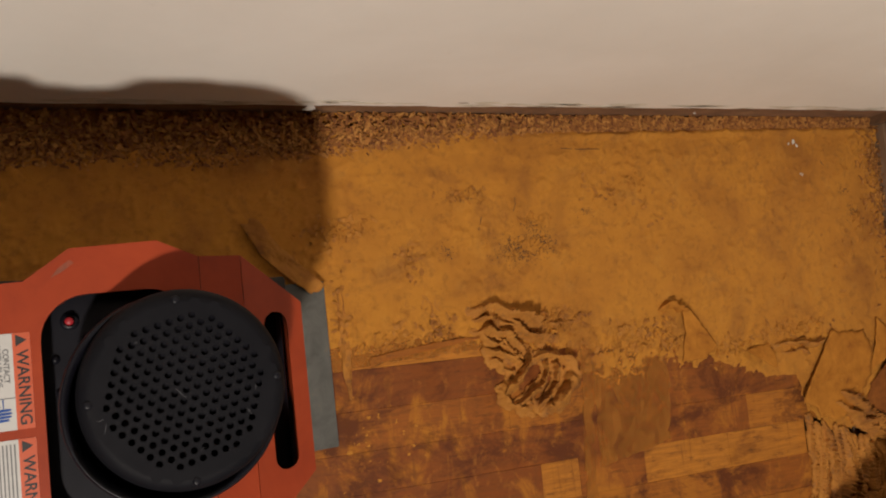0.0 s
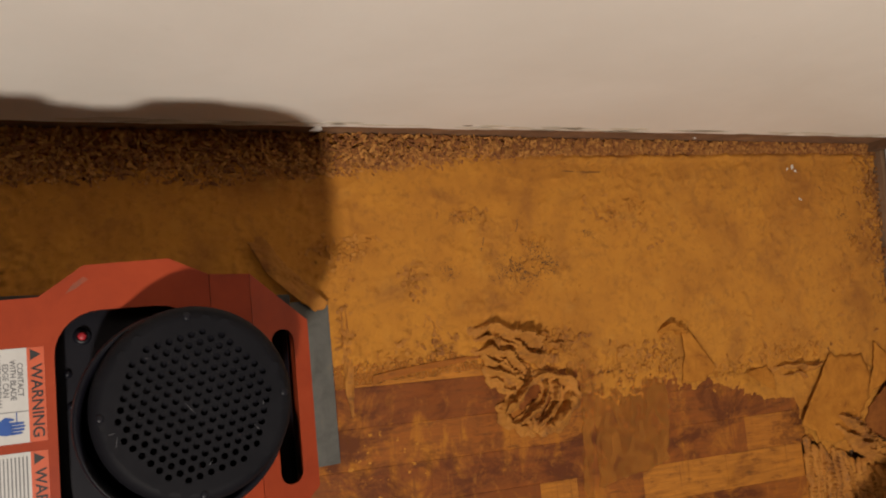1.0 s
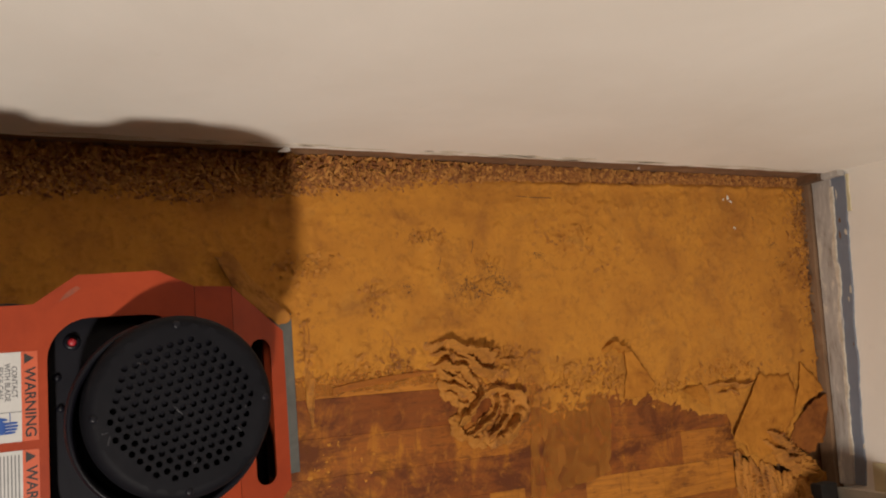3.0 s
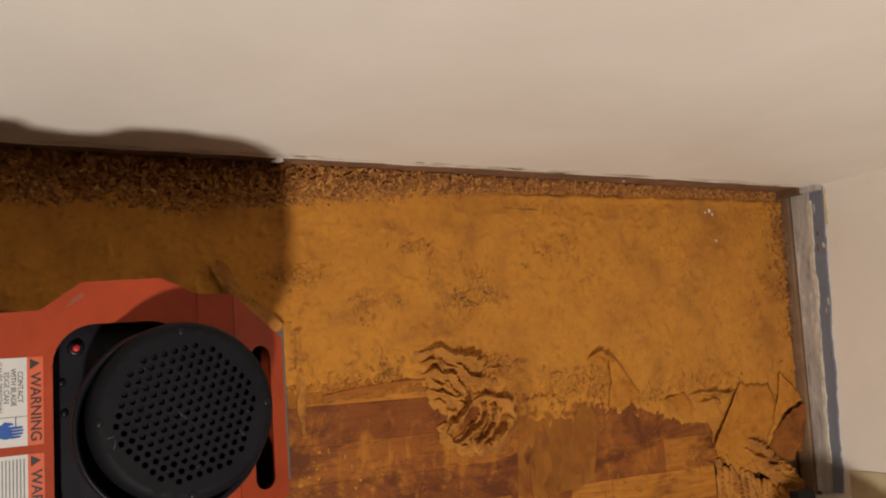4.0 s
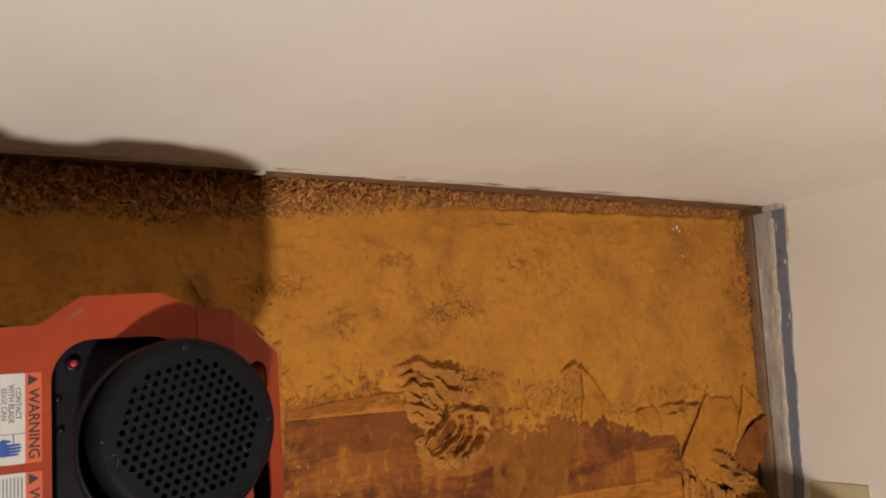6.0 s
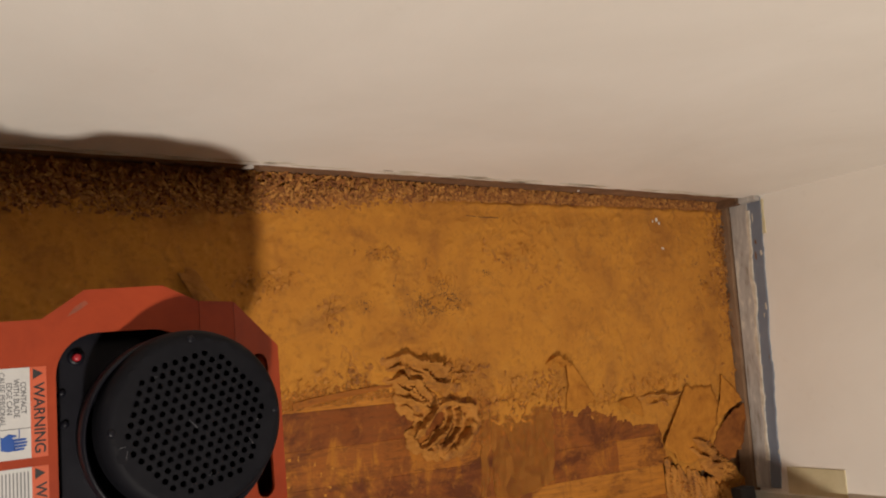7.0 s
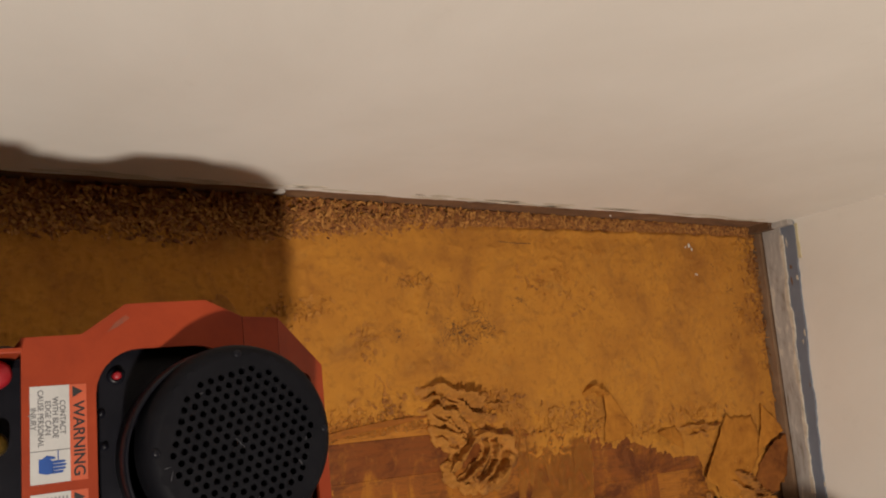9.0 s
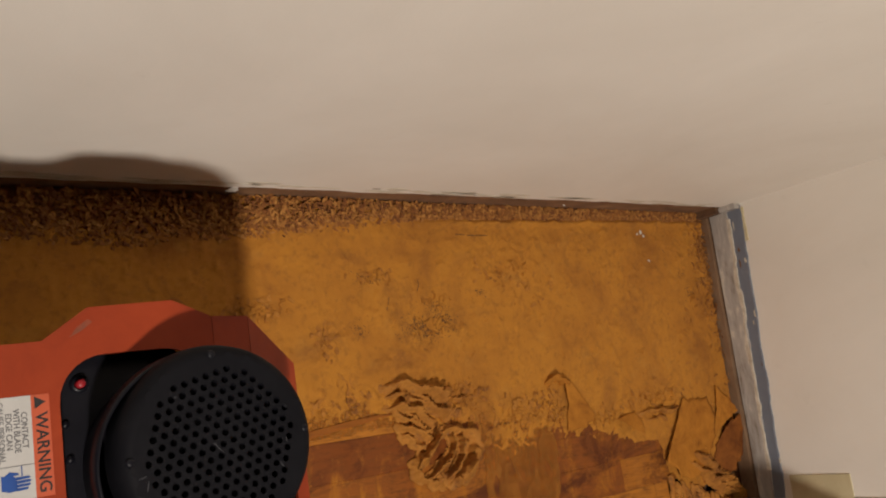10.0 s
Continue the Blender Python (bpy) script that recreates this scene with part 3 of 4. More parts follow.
spots = []
centres = [(-0.815, -0.222, 0.030, 0.014, 90), (-1.135, -0.182, 0.035, 0.012, 90), (-0.91, -0.132, 0.022, 0.008, 34), (-0.80, -0.180, 0.02, 0.01, 26), (-0.60, -0.12, 0.02, 0.012, 30),
           (-1.03, -0.235, 0.012, 0.012, 18), (-0.075, -0.20, 0.012, 0.01, 20), (-0.77, -0.355, 0.03, 0.02, 50), (-0.64, -0.40, 0.06, 0.018, 70), (-0.67, -0.455, 0.05, 0.03, 30), (-0.56, -0.40, 0.018, 0.028, 40),
           (-0.26, -0.405, 0.05, 0.010, 60), (-0.42, -0.43, 0.05, 0.012, 60), (-1.05, -0.365, 0.10, 0.018, 110), (-1.1, -0.50, 0.06, 0.06, 60), (-0.16, -0.545, 0.03, 0.03, 60)]
for cx, cy, sx, sy, count in centres:
    for _ in range(int(count * 0.8)):
        x, y = r.gauss(cx, sx * 0.6), r.gauss(cy, sy * 0.6)
        spots.append((x, y, pad_height(x, y)))
shreds("underlay_crumbs", "clusters of loose underlay crumbs on the floor", spots, (0.0025, 0.0095), (0.002, 0.0060), 9, 0.15, 0.0026, PAD, 0.2)
spots = []
for _ in range(1500):
    x, y = r.uniform(-1.7, -0.05), r.uniform(-0.44, -0.03)
    if fbm(x * 7, y * 7, 12.0, 3) > r.uniform(-0.5, 0.6):
        spots.append((x, y, pad_height(x, y)))
shreds("underlay_crumbs", "loose crumbs of underlay and glue on the floor", spots, (0.0014, 0.0055), (0.001, 0.0030), 10, 0.15, 0.0016, PAD, 0.2)


FUZZ = two_tone("dark_felt_fuzz", [(0.3, (0.09, 0.042, 0.018)), (0.7, (0.20, 0.090, 0.028))], 60, 0.95)
spots = []
for cx, cy, sx, sy, count in ((-0.835, -0.226, 0.022, 0.011, 260), (-0.790, -0.217, 0.015, 0.010, 150), (-0.805, -0.186, 0.009, 0.006, 34), (-0.70, -0.165, 0.008, 0.005, 14), (-0.925, -0.133, 0.016, 0.005, 34), (-0.965, -0.22, 0.007, 0.008, 26), (-0.082, -0.190, 0.007, 0.009, 30), (-0.10, -0.145, 0.006, 0.004, 12)):
    for _ in range(count * 2):
        x, y = r.gauss(cx, sx), r.gauss(cy, sy)
        spots.append((x, y, pad_height(x, y) - 0.0003))
shreds("felt_fuzz", "dark fuzzy felt fibres stuck in the residue", spots, (0.0012, 0.0040), (0.0005, 0.0011), 14, 0.25, 0.0007, FUZZ, 0.8)
spots = []
for cx, cy, sx, sy, count in ((-1.135, -0.186, 0.030, 0.014, 40), (-1.03, -0.225, 0.012, 0.020, 18), (-0.925, -0.130, 0.022, 0.006, 16), (-0.76, -0.345, 0.020, 0.014, 26), (-0.64, -0.385, 0.060, 0.016, 60), (-0.56, -0.392, 0.012, 0.022, 26), (-0.30, -0.402, 0.060, 0.010, 40),
                              (-0.44, -0.425, 0.040, 0.010, 24), (-1.02, -0.345, 0.050, 0.014, 40), (-0.99, -0.31, 0.02, 0.02, 14), (-0.66, -0.13, 0.03, 0.015, 16), (-0.58, -0.16, 0.04, 0.03, 14), (-0.12, -0.30, 0.03, 0.05, 14), (-1.14, -0.32, 0.01, 0.05, 30)):
    for _ in range(count):
        x, y = r.gauss(cx, sx), r.gauss(cy, sy)
        spots.append((x, y, pad_height(x, y) - 0.0005))
shreds("underlay_tufts", "curled tufts of underlay raised from the residue", spots, (0.006, 0.016), (0.003, 0.008), 15, 0.5, 0.0014, SHEET, 0.9)
for path in ([(-0.735, -0.055), (-0.70, -0.057), (-0.66, -0.0575)], [(-0.905, -0.190), (-0.900, -0.178), (-0.898, -0.168)], [(-0.838, -0.160), (-0.834, -0.150), (-0.833, -0.138)], [(-0.150, -0.085), (-0.143, -0.094)]):
    line = mesh_object("splinter", tube([Vector((x, y, pad_height(x, y) + 0.0006)) for x, y in path], 0.0007, 6), FUZZ)
    tagged(line, "thin dark splinter lying on the underlay residue", "debris", "splinters")


# ---------------------------------------------------------------- peeled pieces
def wad(name, label, cx, cy, half_x, half_y, turn, height, fold, seed, swirl=0.0, pit=None, warp=0.22):
    """A crumpled heap of peeled underlay: sharp folds over a low mound."""
    res = 96
    c, s = math.cos(turn), math.sin(turn)
    verts, faces, ids = [], [], {}
    for i in range(res + 1):
        for j in range(res + 1):
            u, v = i / res * 2 - 1, j / res * 2 - 1
            edge = 0.86 + 0.20 * fbm(math.atan2(v, u) * 1.7, seed, 0, 3)
            rad = math.hypot(u, v) / edge
            if rad > 1:
                continue
            wu = u + warp * fbm(u * 2.1, v * 2.1, seed, 3)
            wv = v + warp * fbm(u * 2.1, v * 2.1, seed + 7, 3)
            phase = fold * (wv * (1 - swirl) + swirl * math.hypot(wu + 0.15, wv * 1.1)) + 1.3 * n3(wu * 1.7, wv * 1.7, seed + 3)
            crest = 1 - abs(math.sin(phase * math.pi)) ** 0.6
            low = (1 - rad ** 3) * (0.55 + 0.45 * n3(u * 1.3, v * 1.3, seed + 2))
            z = height * (0.16 * low + 0.85 * crest * low + 0.16 * abs(n3(u * 11, v * 11, seed)) * low + 0.14 * abs(math.sin(phase * 7.3 + 3 * n3(wu * 4, wv * 4, seed))) * low)
            if pit:
                z *= 1 - 0.85 * math.exp(-((u - pit[0]) ** 2 + (v - pit[1]) ** 2) / 0.02)
            x, y = u * half_x, v * half_y
            x += 0.10 * half_x * math.cos(phase * 2) * low
            y += 0.10 * half_y * math.sin(phase * 2) * low
            ids[i, j] = len(verts)
            verts.append((x * c - y * s, x * s + y * c, 0.003 + max(0, z)))
    for i in range(res):
        for j in range(res):
            q = [ids.get(k) for k in ((i, j), (i + 1, j), (i + 1, j + 1), (i, j + 1))]
            if None not in q:
                faces.append(q)
    # a rim that closes the heap down to the floor
    count = {}
    for f in faces:
        for a, b in zip(f, f[1:] + f[:1]):
            count[a, b] = count.get((a, b), 0) + 1
    for (a, b) in [e for e in count if (e[1], e[0]) not in count]:
        k = len(verts)
        verts += [(verts[a][0], verts[a][1], 0.0), (verts[b][0], verts[b][1], 0.0)]
        faces.append((b, a, k, k + 1))
    ob = data_object(name, verts, faces, SHEET, False)
    ob.location = (cx, cy, 0)
    return tagged(ob, label, "debris", "peeled underlay on the floor")


def flap(name, label, outline, lift, seed, thick=0.0022, rough=0.0025, base=0.004, broad=False, material=None):
    """A torn sheet of underlay that curls off the boards; lift(x, y) gives its height."""
    n, rings = 64, 10
    pts = [Vector((*p, 0)) for p in outline]
    cx = sum(p.x for p in pts) / len(pts)
    cy = sum(p.y for p in pts) / len(pts)
    lens = [(pts[(i + 1) % len(pts)] - pts[i]).length for i in range(len(pts))]
    total = sum(lens)
    rim = []
    for k in range(n):
        d = k / n * total
        for i, ln in enumerate(lens):
            if d <= ln:
                p = pts[i].lerp(pts[(i + 1) % len(pts)], d / ln)
                break
            d -= ln
        jag = 1 + 0.13 * n3(k * 0.45, seed) + 0.07 * n3(k * 2.1, seed + 4)
        rim.append((cx + (p.x - cx) * jag, cy + (p.y - cy) * jag))
    verts, faces = [], []
    for top in (1, 0):
        for ring in range(rings + 1):
            f = ring / rings
            for x, y in rim:
                px, py = cx + (x - cx) * f, cy + (y - cy) * f
                z = base + lift(px, py) + rough * fbm(px * 30, py * 30, seed, 4) + 0.5 * rough * abs(n3(px * 110, py * 60, seed))
                verts.append((px, py, max(0.0015, z) + top * thick))
    m = (rings + 1) * n
    for ring in range(rings):
        for k in range(n):
            a, b, c2, d2 = ring * n + k, ring * n + (k + 1) % n, (ring + 1) * n + (k + 1) % n, (ring + 1) * n + k
            faces.append((d2, c2, b, a))
            faces.append((m + a, m + b, m + c2, m + d2))
    for k in range(n):
        a, b = rings * n + k, rings * n + (k + 1) % n
        faces.append((m + a, m + b, b, a))
    ob = data_object(name, verts, faces, material or (PAD if broad else SHEET), True)
    return tagged(ob, label, "debris", "peeled underlay on the floor")


def spline(path, n):
    """Points along a smooth line through path, with the direction at each."""
    pts = [Vector((x, y)) for x, y in path]
    out = []
    for i in range(n + 1):
        f = i / n * (len(pts) - 1)
        k = min(int(f), len(pts) - 2)
        g = f - k
        p0, p1, p2, p3 = pts[max(k - 1, 0)], pts[k], pts[k + 1], pts[min(k + 2, len(pts) - 1)]
        p = 0.5 * (2 * p1 + (p2 - p0) * g + (2 * p0 - 5 * p1 + 4 * p2 - p3) * g * g + (3 * p1 - p0 - 3 * p2 + p3) * g ** 3)
        out.append((p, (p2 - p0).lerp(p3 - p1, g).normalized()))
    return out


def crumple(name, label, strokes, seed, hollow=None, mound=0.006, step=0.0014, material=None, spread=1.0):
    """A crumpled heap in one skin: each stroke (line, width, height, lean) raises a pleat that leans to one side."""
    lines = []
    for k, (path, width, height, lean) in enumerate(strokes):
        pts = spline(path, 26)
        arr = np.array([(p.x, p.y, d.x, d.y, i / 26) for i, (p, d) in enumerate(pts)])
        lines.append((arr, width, height, lean, seed + 3.7 * k))
    every = np.concatenate([arr[:, :2] for arr, *_ in lines])
    (x0, y0), (x1, y1) = every.min(0) - 0.02, every.max(0) + 0.02
    nx, ny = int((x1 - x0) / step), int((y1 - y0) / step)
    verts, faces, ids = [], [], {}
    for i in range(nx + 1):
        for j in range(ny + 1):
            x, y = x0 + i * step, y0 + j * step
            wx = x + 0.0062 * fbm(x * 34, y * 34, seed, 3) + 0.0007 * n3(x * 220, y * 220, seed + 2)
            wy = y + 0.0062 * fbm(x * 34, y * 34, seed + 9, 3) + 0.0007 * n3(x * 220, y * 220, seed + 4)
            near, top, side = 9.0, 0.0, (0.0, 0.0)
            for arr, width, height, lean, sd in lines:
                dd = (arr[:, 0] - wx) ** 2 + (arr[:, 1] - wy) ** 2
                k = int(dd.argmin())
                px, py, dx, dy, t = arr[k]
                across = (wx - px) * -dy + (wy - py) * dx
                d = math.sqrt(dd[k])
                near = min(near, d - 0.5 * width)
                a = across / width * lean
                reach = (1.0 if a < 0 else 0.5) * (0.85 + 0.4 * n3(t * 4, sd))
                u = d / width / reach
                if u >= 1:
                    continue
                env = min(1.0, 5 * t + 0.3, 5 * (1 - t) + 0.3) * (0.70 + 0.75 * n3(t * 3.3, sd + 5))
                pleat = 0.86 + 0.28 * abs(math.sin(4.2 * a + 2.5 * n3(t * 7, a * 1.5, sd)))
                h = height * env * (1 - u ** 1.25) * pleat
                if h > top:
                    top, side = h, (-dy * lean, dx * lean)
            ragged = 0.006 * spread + 0.005 * fbm(x * 60, y * 60, seed + 6, 3)
            if near > ragged:
                continue
            base = mound * min(1.0, max(0.0, (ragged - near) / 0.012)) * (0.7 + 0.6 * fbm(x * 55, y * 55, seed + 1, 3))
            z = max(base, top) + 0.0012 * abs(n3(x * 170, y * 170, seed + 8)) + 0.0010 * fbm(x * 300, y * 300, seed, 2)
            if hollow:
                z *= 1 - 0.85 * math.exp(-((x - hollow[0]) ** 2 + ((y - hollow[1]) * 0.6) ** 2) / 0.00007)
            ids[i, j] = len(verts)
            over = 0.30 * top
            verts.append((x + side[0] * over, y + side[1] * over, 0.0035 + max(0.0, z)))
    for i in range(nx):
        for j in range(ny):
            q = [ids.get(k) for k in ((i, j), (i + 1, j), (i + 1, j + 1), (i, j + 1))]
            if None not in q:
                faces.append(q)
    rim = {(a, b) for f in faces for a, b in zip(f, f[1:] + f[:1])}
    for a, b in sorted(e for e in rim if (e[1], e[0]) not in rim):
        k = len(verts)
        verts += [(verts[a][0], verts[a][1], 0.0), (verts[b][0], verts[b][1], 0.0)]
        faces.append((b, a, k, k + 1))
    ob = data_object(name, verts, faces, material or SHEET, True)
    return tagged(ob, label, "debris", "peeled underlay on the floor")


crumple("crumpled_underlay", "crumpled fan of peeled mustard underlay with deep folds", [
    ([(-0.931, -0.320), (-0.899, -0.319), (-0.863, -0.327), (-0.833, -0.342), (-0.808, -0.360)], 0.014, 0.036, 1),
    ([(-0.931, -0.334), (-0.901, -0.338), (-0.870, -0.346), (-0.835, -0.361), (-0.783, -0.374)], 0.008, 0.020, 1),
    ([(-0.925, -0.352), (-0.903, -0.357), (-0.883, -0.363), (-0.859, -0.380), (-0.839, -0.399)], 0.011, 0.033, 1),
    ([(-0.928, -0.350), (-0.909, -0.371), (-0.884, -0.382), (-0.843, -0.408)], 0.007, 0.018, 1),
    ([(-0.915, -0.382), (-0.891, -0.393), (-0.866, -0.408), (-0.850, -0.421)], 0.008, 0.026, 1),
    ([(-0.906, -0.398), (-0.888, -0.413), (-0.863, -0.428)], 0.006, 0.015, 1),
    ([(-0.905, -0.324), (-0.888, -0.344), (-0.880, -0.372)], 0.006, 0.026, -1),
    ([(-0.868, -0.334), (-0.848, -0.362), (-0.812, -0.382)], 0.007, 0.032, 1),
    ([(-0.893, -0.366), (-0.872, -0.392), (-0.864, -0.412)], 0.005, 0.022, 1)], 3.1, None, 0.004)
crumple("crumpled_underlay", "shell-shaped fold of peeled underlay around a hollow", [
    ([(-0.829, -0.407), (-0.802, -0.404), (-0.771, -0.413), (-0.753, -0.435), (-0.752, -0.455)], 0.010, 0.020, 1),
    ([(-0.762, -0.438), (-0.774, -0.462), (-0.794, -0.480), (-0.815, -0.488)], 0.024, 0.036, -1),
    ([(-0.874, -0.440), (-0.886, -0.454), (-0.886, -0.468), (-0.870, -0.482), (-0.845, -0.490)], 0.0090, 0.018, 1),
    ([(-0.836, -0.409), (-0.860, -0.432), (-0.878, -0.447), (-0.886, -0.462)], 0.0100, 0.036, -1),
    ([(-0.810, -0.411), (-0.810, -0.430), (-0.826, -0.454), (-0.846, -0.468), (-0.866, -0.480)], 0.0095, 0.036, -1),
    ([(-0.796, -0.414), (-0.788, -0.438), (-0.802, -0.462), (-0.828, -0.484)], 0.0085, 0.028, -1),
    ([(-0.834, -0.462), (-0.846, -0.476), (-0.850, -0.490)], 0.0055, 0.022, 1)], 8.4, (-0.834, -0.443), 0.003)
crumple("crumpled_underlay", "small twisted tail of peeled underlay", [
    ([(-0.812, -0.328), (-0.801, -0.337), (-0.807, -0.350)], 0.007, 0.016, 1),
    ([(-0.795, -0.352), (-0.775, -0.350), (-0.750, -0.357)], 0.006, 0.012, 1)], 5.2, None, 0.003, 0.0014, None, 0.3)
q = random.Random(77)
ribbons = []
for k in range(15):
    x = -0.262 + 0.0150 * k
    top = -0.583 - 0.0065 * k + q.uniform(-0.010, 0.010)
    ribbons.append(([(x + q.uniform(-0.004, 0.004), top), (x + q.uniform(-0.004, 0.008), top - 0.05), (x + q.uniform(-0.018, 0.004), top - 0.11), (x - 0.028 + q.uniform(-0.010, 0.010), top - 0.19)], q.uniform(0.005, 0.009), q.uniform(0.012, 0.026), q.choice((-1, 1))))
crumple("crumpled_underlay", "bunched ribbons of peeled underlay by the end wall", ribbons, 6.3, None, 0.005, 0.0018)
crumple("crumpled_underlay", "narrow pleats of peeled underlay by the end wall", [
    ([(-0.184, -0.538), (-0.144, -0.568), (-0.095, -0.605), (-0.046, -0.645)], 0.008, 0.030, 1),
    ([(-0.163, -0.531), (-0.116, -0.571), (-0.064, -0.617), (-0.036, -0.642)], 0.008, 0.026, 1),
    ([(-0.196, -0.552), (-0.156, -0.585), (-0.103, -0.626)], 0.007, 0.028, 1),
    ([(-0.144, -0.593), (-0.089, -0.624), (-0.048, -0.652)], 0.008, 0.030, 1)], 2.2, None, 0.007)
crumple("crumpled_underlay", "rolled ridge of underlay over bare boards", [
    ([(-0.325, -0.436), (-0.290, -0.432), (-0.262, -0.437), (-0.239, -0.443), (-0.200, -0.434)], 0.009, 0.020, 1),
    ([(-0.300, -0.446), (-0.268, -0.449), (-0.240, -0.455)], 0.006, 0.015, 1)], 9.7, None, 0.002, 0.0016, None, 0.3)
flap("peeled_flap", "curled triangular flap of peeled underlay", [(-0.532, -0.351), (-0.516, -0.351), (-0.486, -0.389), (-0.460, -0.421), (-0.489, -0.441), (-0.533, -0.441), (-0.526, -0.391)],
     lambda x, y: 0.012 * max(0.0, (y + 0.44) / 0.09) ** 1.2 + 0.006 * max(0.0, (x + 0.531) / 0.07), 2.0, 0.0022, 0.0020, 0.004, False, SKIN)
crumple("crumpled_underlay", "rolled tip of a peeled underlay flap", [
    ([(-0.566, -0.346), (-0.550, -0.340), (-0.532, -0.346), (-0.518, -0.362)], 0.012, 0.026, 1)], 4.5, None, 0.002, 0.0014, SKIN, 0.2)
flap("peeled_flap", "broad torn piece of underlay with a lifted edge", [(-0.190, -0.421), (-0.138, -0.423), (-0.096, -0.429), (-0.080, -0.465), (-0.096, -0.509), (-0.130, -0.550), (-0.173, -0.581), (-0.223, -0.585), (-0.246, -0.565), (-0.280, -0.535), (-0.254, -0.505), (-0.230, -0.473)],
     lambda x, y: 0.008 * max(0.0, (-x - 0.148 + 0.55 * (y + 0.505)) / 0.11) ** 1.5 + 0.004 * max(0.0, (-y - 0.525) / 0.06), 5.0, 0.0014, 0.0030, 0.0062, True, SKIN)
flap("peeled_flap", "small pointed flap of underlay over bare boards", [(-0.398, -0.436), (-0.370, -0.430), (-0.340, -0.428), (-0.336, -0.446), (-0.341, -0.474), (-0.362, -0.462), (-0.382, -0.448)],
     lambda x, y: 0.022 * max(0.0, (-y - 0.424) / 0.05) ** 0.7, 15.0, 0.0016, 0.0025, 0.004, True, SKIN)
flap("peeled_flap", "upright torn corner of underlay beside the end wall", [(-0.064, -0.403), (-0.036, -0.433), (-0.016, -0.463), (-0.060, -0.486), (-0.096, -0.508), (-0.075, -0.457)],
     lambda x, y: 0.018 * max(0.0, (x + 0.09) / 0.075), 7.0, 0.0022, 0.0022, 0.004, True, SKIN)
flap("peeled_flap", "brown glue-side flap of underlay against the end wall", [(0.007, -0.470), (-0.007, -0.510), (-0.023, -0.560), (-0.064, -0.597), (-0.113, -0.563), (-0.096, -0.528), (-0.040, -0.485)],
     lambda x, y: 0.015 * max(0.0, (x + 0.112) / 0.12) ** 1.3, 9.0, 0.002, 0.0025, 0.004, False, GLUE_SIDE)
def flake(x, y, size, seed, z=0.005, upright=False):
    q = random.Random(seed)
    pts = [(size * q.uniform(0.6, 1.2) * math.cos(a), size * q.uniform(0.35, 0.7) * math.sin(a)) for a in [k * math.pi / 3.5 for k in range(7)]]
    ob = mesh_object("paint_flake", prism(pts, 0, 0.0011), CHIP)
    ob.location = (x, y, z)
    ob.rotation_euler = (1.1 if upright else q.uniform(-0.3, 0.3), q.uniform(-0.3, 0.3), q.uniform(-0.4, 0.4) if upright else q.uniform(0, 6))
    tagged(ob, "white chip of old wall paint", "debris", "paint flakes")


flake(-0.212, -0.046, 0.0068, 1)
flake(-0.205, -0.054, 0.0045, 2)
flake(-0.225, -0.05, 0.003, 6)
flake(-0.204, -0.110, 0.003, 3)
flake(-0.200, -0.112, 0.0025, 4)
flake(-1.180, -0.003, 0.010, 5, 0.052, True)
flake(-0.462, 0.004, 0.004, 7, 0.028, True)

# unseen box, added only to throw the slanting shadow onto the end wall
tagged(mesh_object("shadow_casting_box", box(-0.40, -1.20, 0.0, -0.145, -0.82, 0.53, 0.012), CHARCOAL), "unseen dark box added to cast the shadow on the end wall", "box")
# a dark painted block against the casing
tagged(mesh_object("door_stop", box(-0.072, -0.745, 0.002, -0.024, -0.655, 0.034, 0.003), CHARCOAL), "dark slate wooden block on the floor", "block")


# ---------------------------------------------------------------- floor scraper machine
ORIGIN = (-1.434, -0.3835)
scraper = new("floor_scraper")
scraper.location = (*ORIGIN, 0)
scraper.rotation_euler = (0, 0, radians(0.95))
scraper.scale = (1.08, 1.08, 1.08)
tagged(scraper, "orange electric floor scraper with a black perforated motor cover", "machine")
DECK = 0.435


def mirror(half):
    return half + [(x, -y) for x, y in half[::-1]]


def rounded(x0, x1, hy, rad, n):
    """A rounded rectangle as n points, from the middle of its near end round."""
    cs = [(x1 - rad, hy - rad, 0), (x0 + rad, hy - rad, 90), (x0 + rad, -hy + rad, 180), (x1 - rad, -hy + rad, 270)]
    pts = []
    for cx, cy, a0 in cs:
        for k in range(n // 4):
            a = radians(a0 + 90 * k / (n // 4 - 1))
            pts.append((cx + rad * math.cos(a), cy + rad * math.sin(a)))
    return pts


def resample_by_angle(poly, centre, angles):
    out = []
    n = len(poly)
    for a in angles:
        dx, dy = math.cos(a), math.sin(a)
        best = None
        for i in range(n):
            (x0, y0), (x1, y1) = poly[i], poly[(i + 1) % n]
            ex, ey = x1 - x0, y1 - y0
            den = dx * ey - dy * ex
            if abs(den) < 1e-9:
                continue
            px, py = x0 - centre[0], y0 - centre[1]
            t, u = (px * ey - py * ex) / den, (px * dy - py * dx) / den
            if t > 0 and -1e-6 <= u <= 1 + 1e-6 and (best is None or t < best):
                best = t
        out.append((centre[0] + dx * best, centre[1] + dy * best))
    return out


deck_outline = mirror([(-0.127, 0.106), (-0.085, 0.107), (-0.052, 0.130), (0.012, 0.132), (0.043, 0.117)])
opening = rounded(-0.0755, 0.036, 0.094, 0.034, 32)
centre = (-0.02, 0.0)
angles = sorted({round(math.atan2(y - centre[1], x - centre[0]), 6) for x, y in deck_outline + opening})
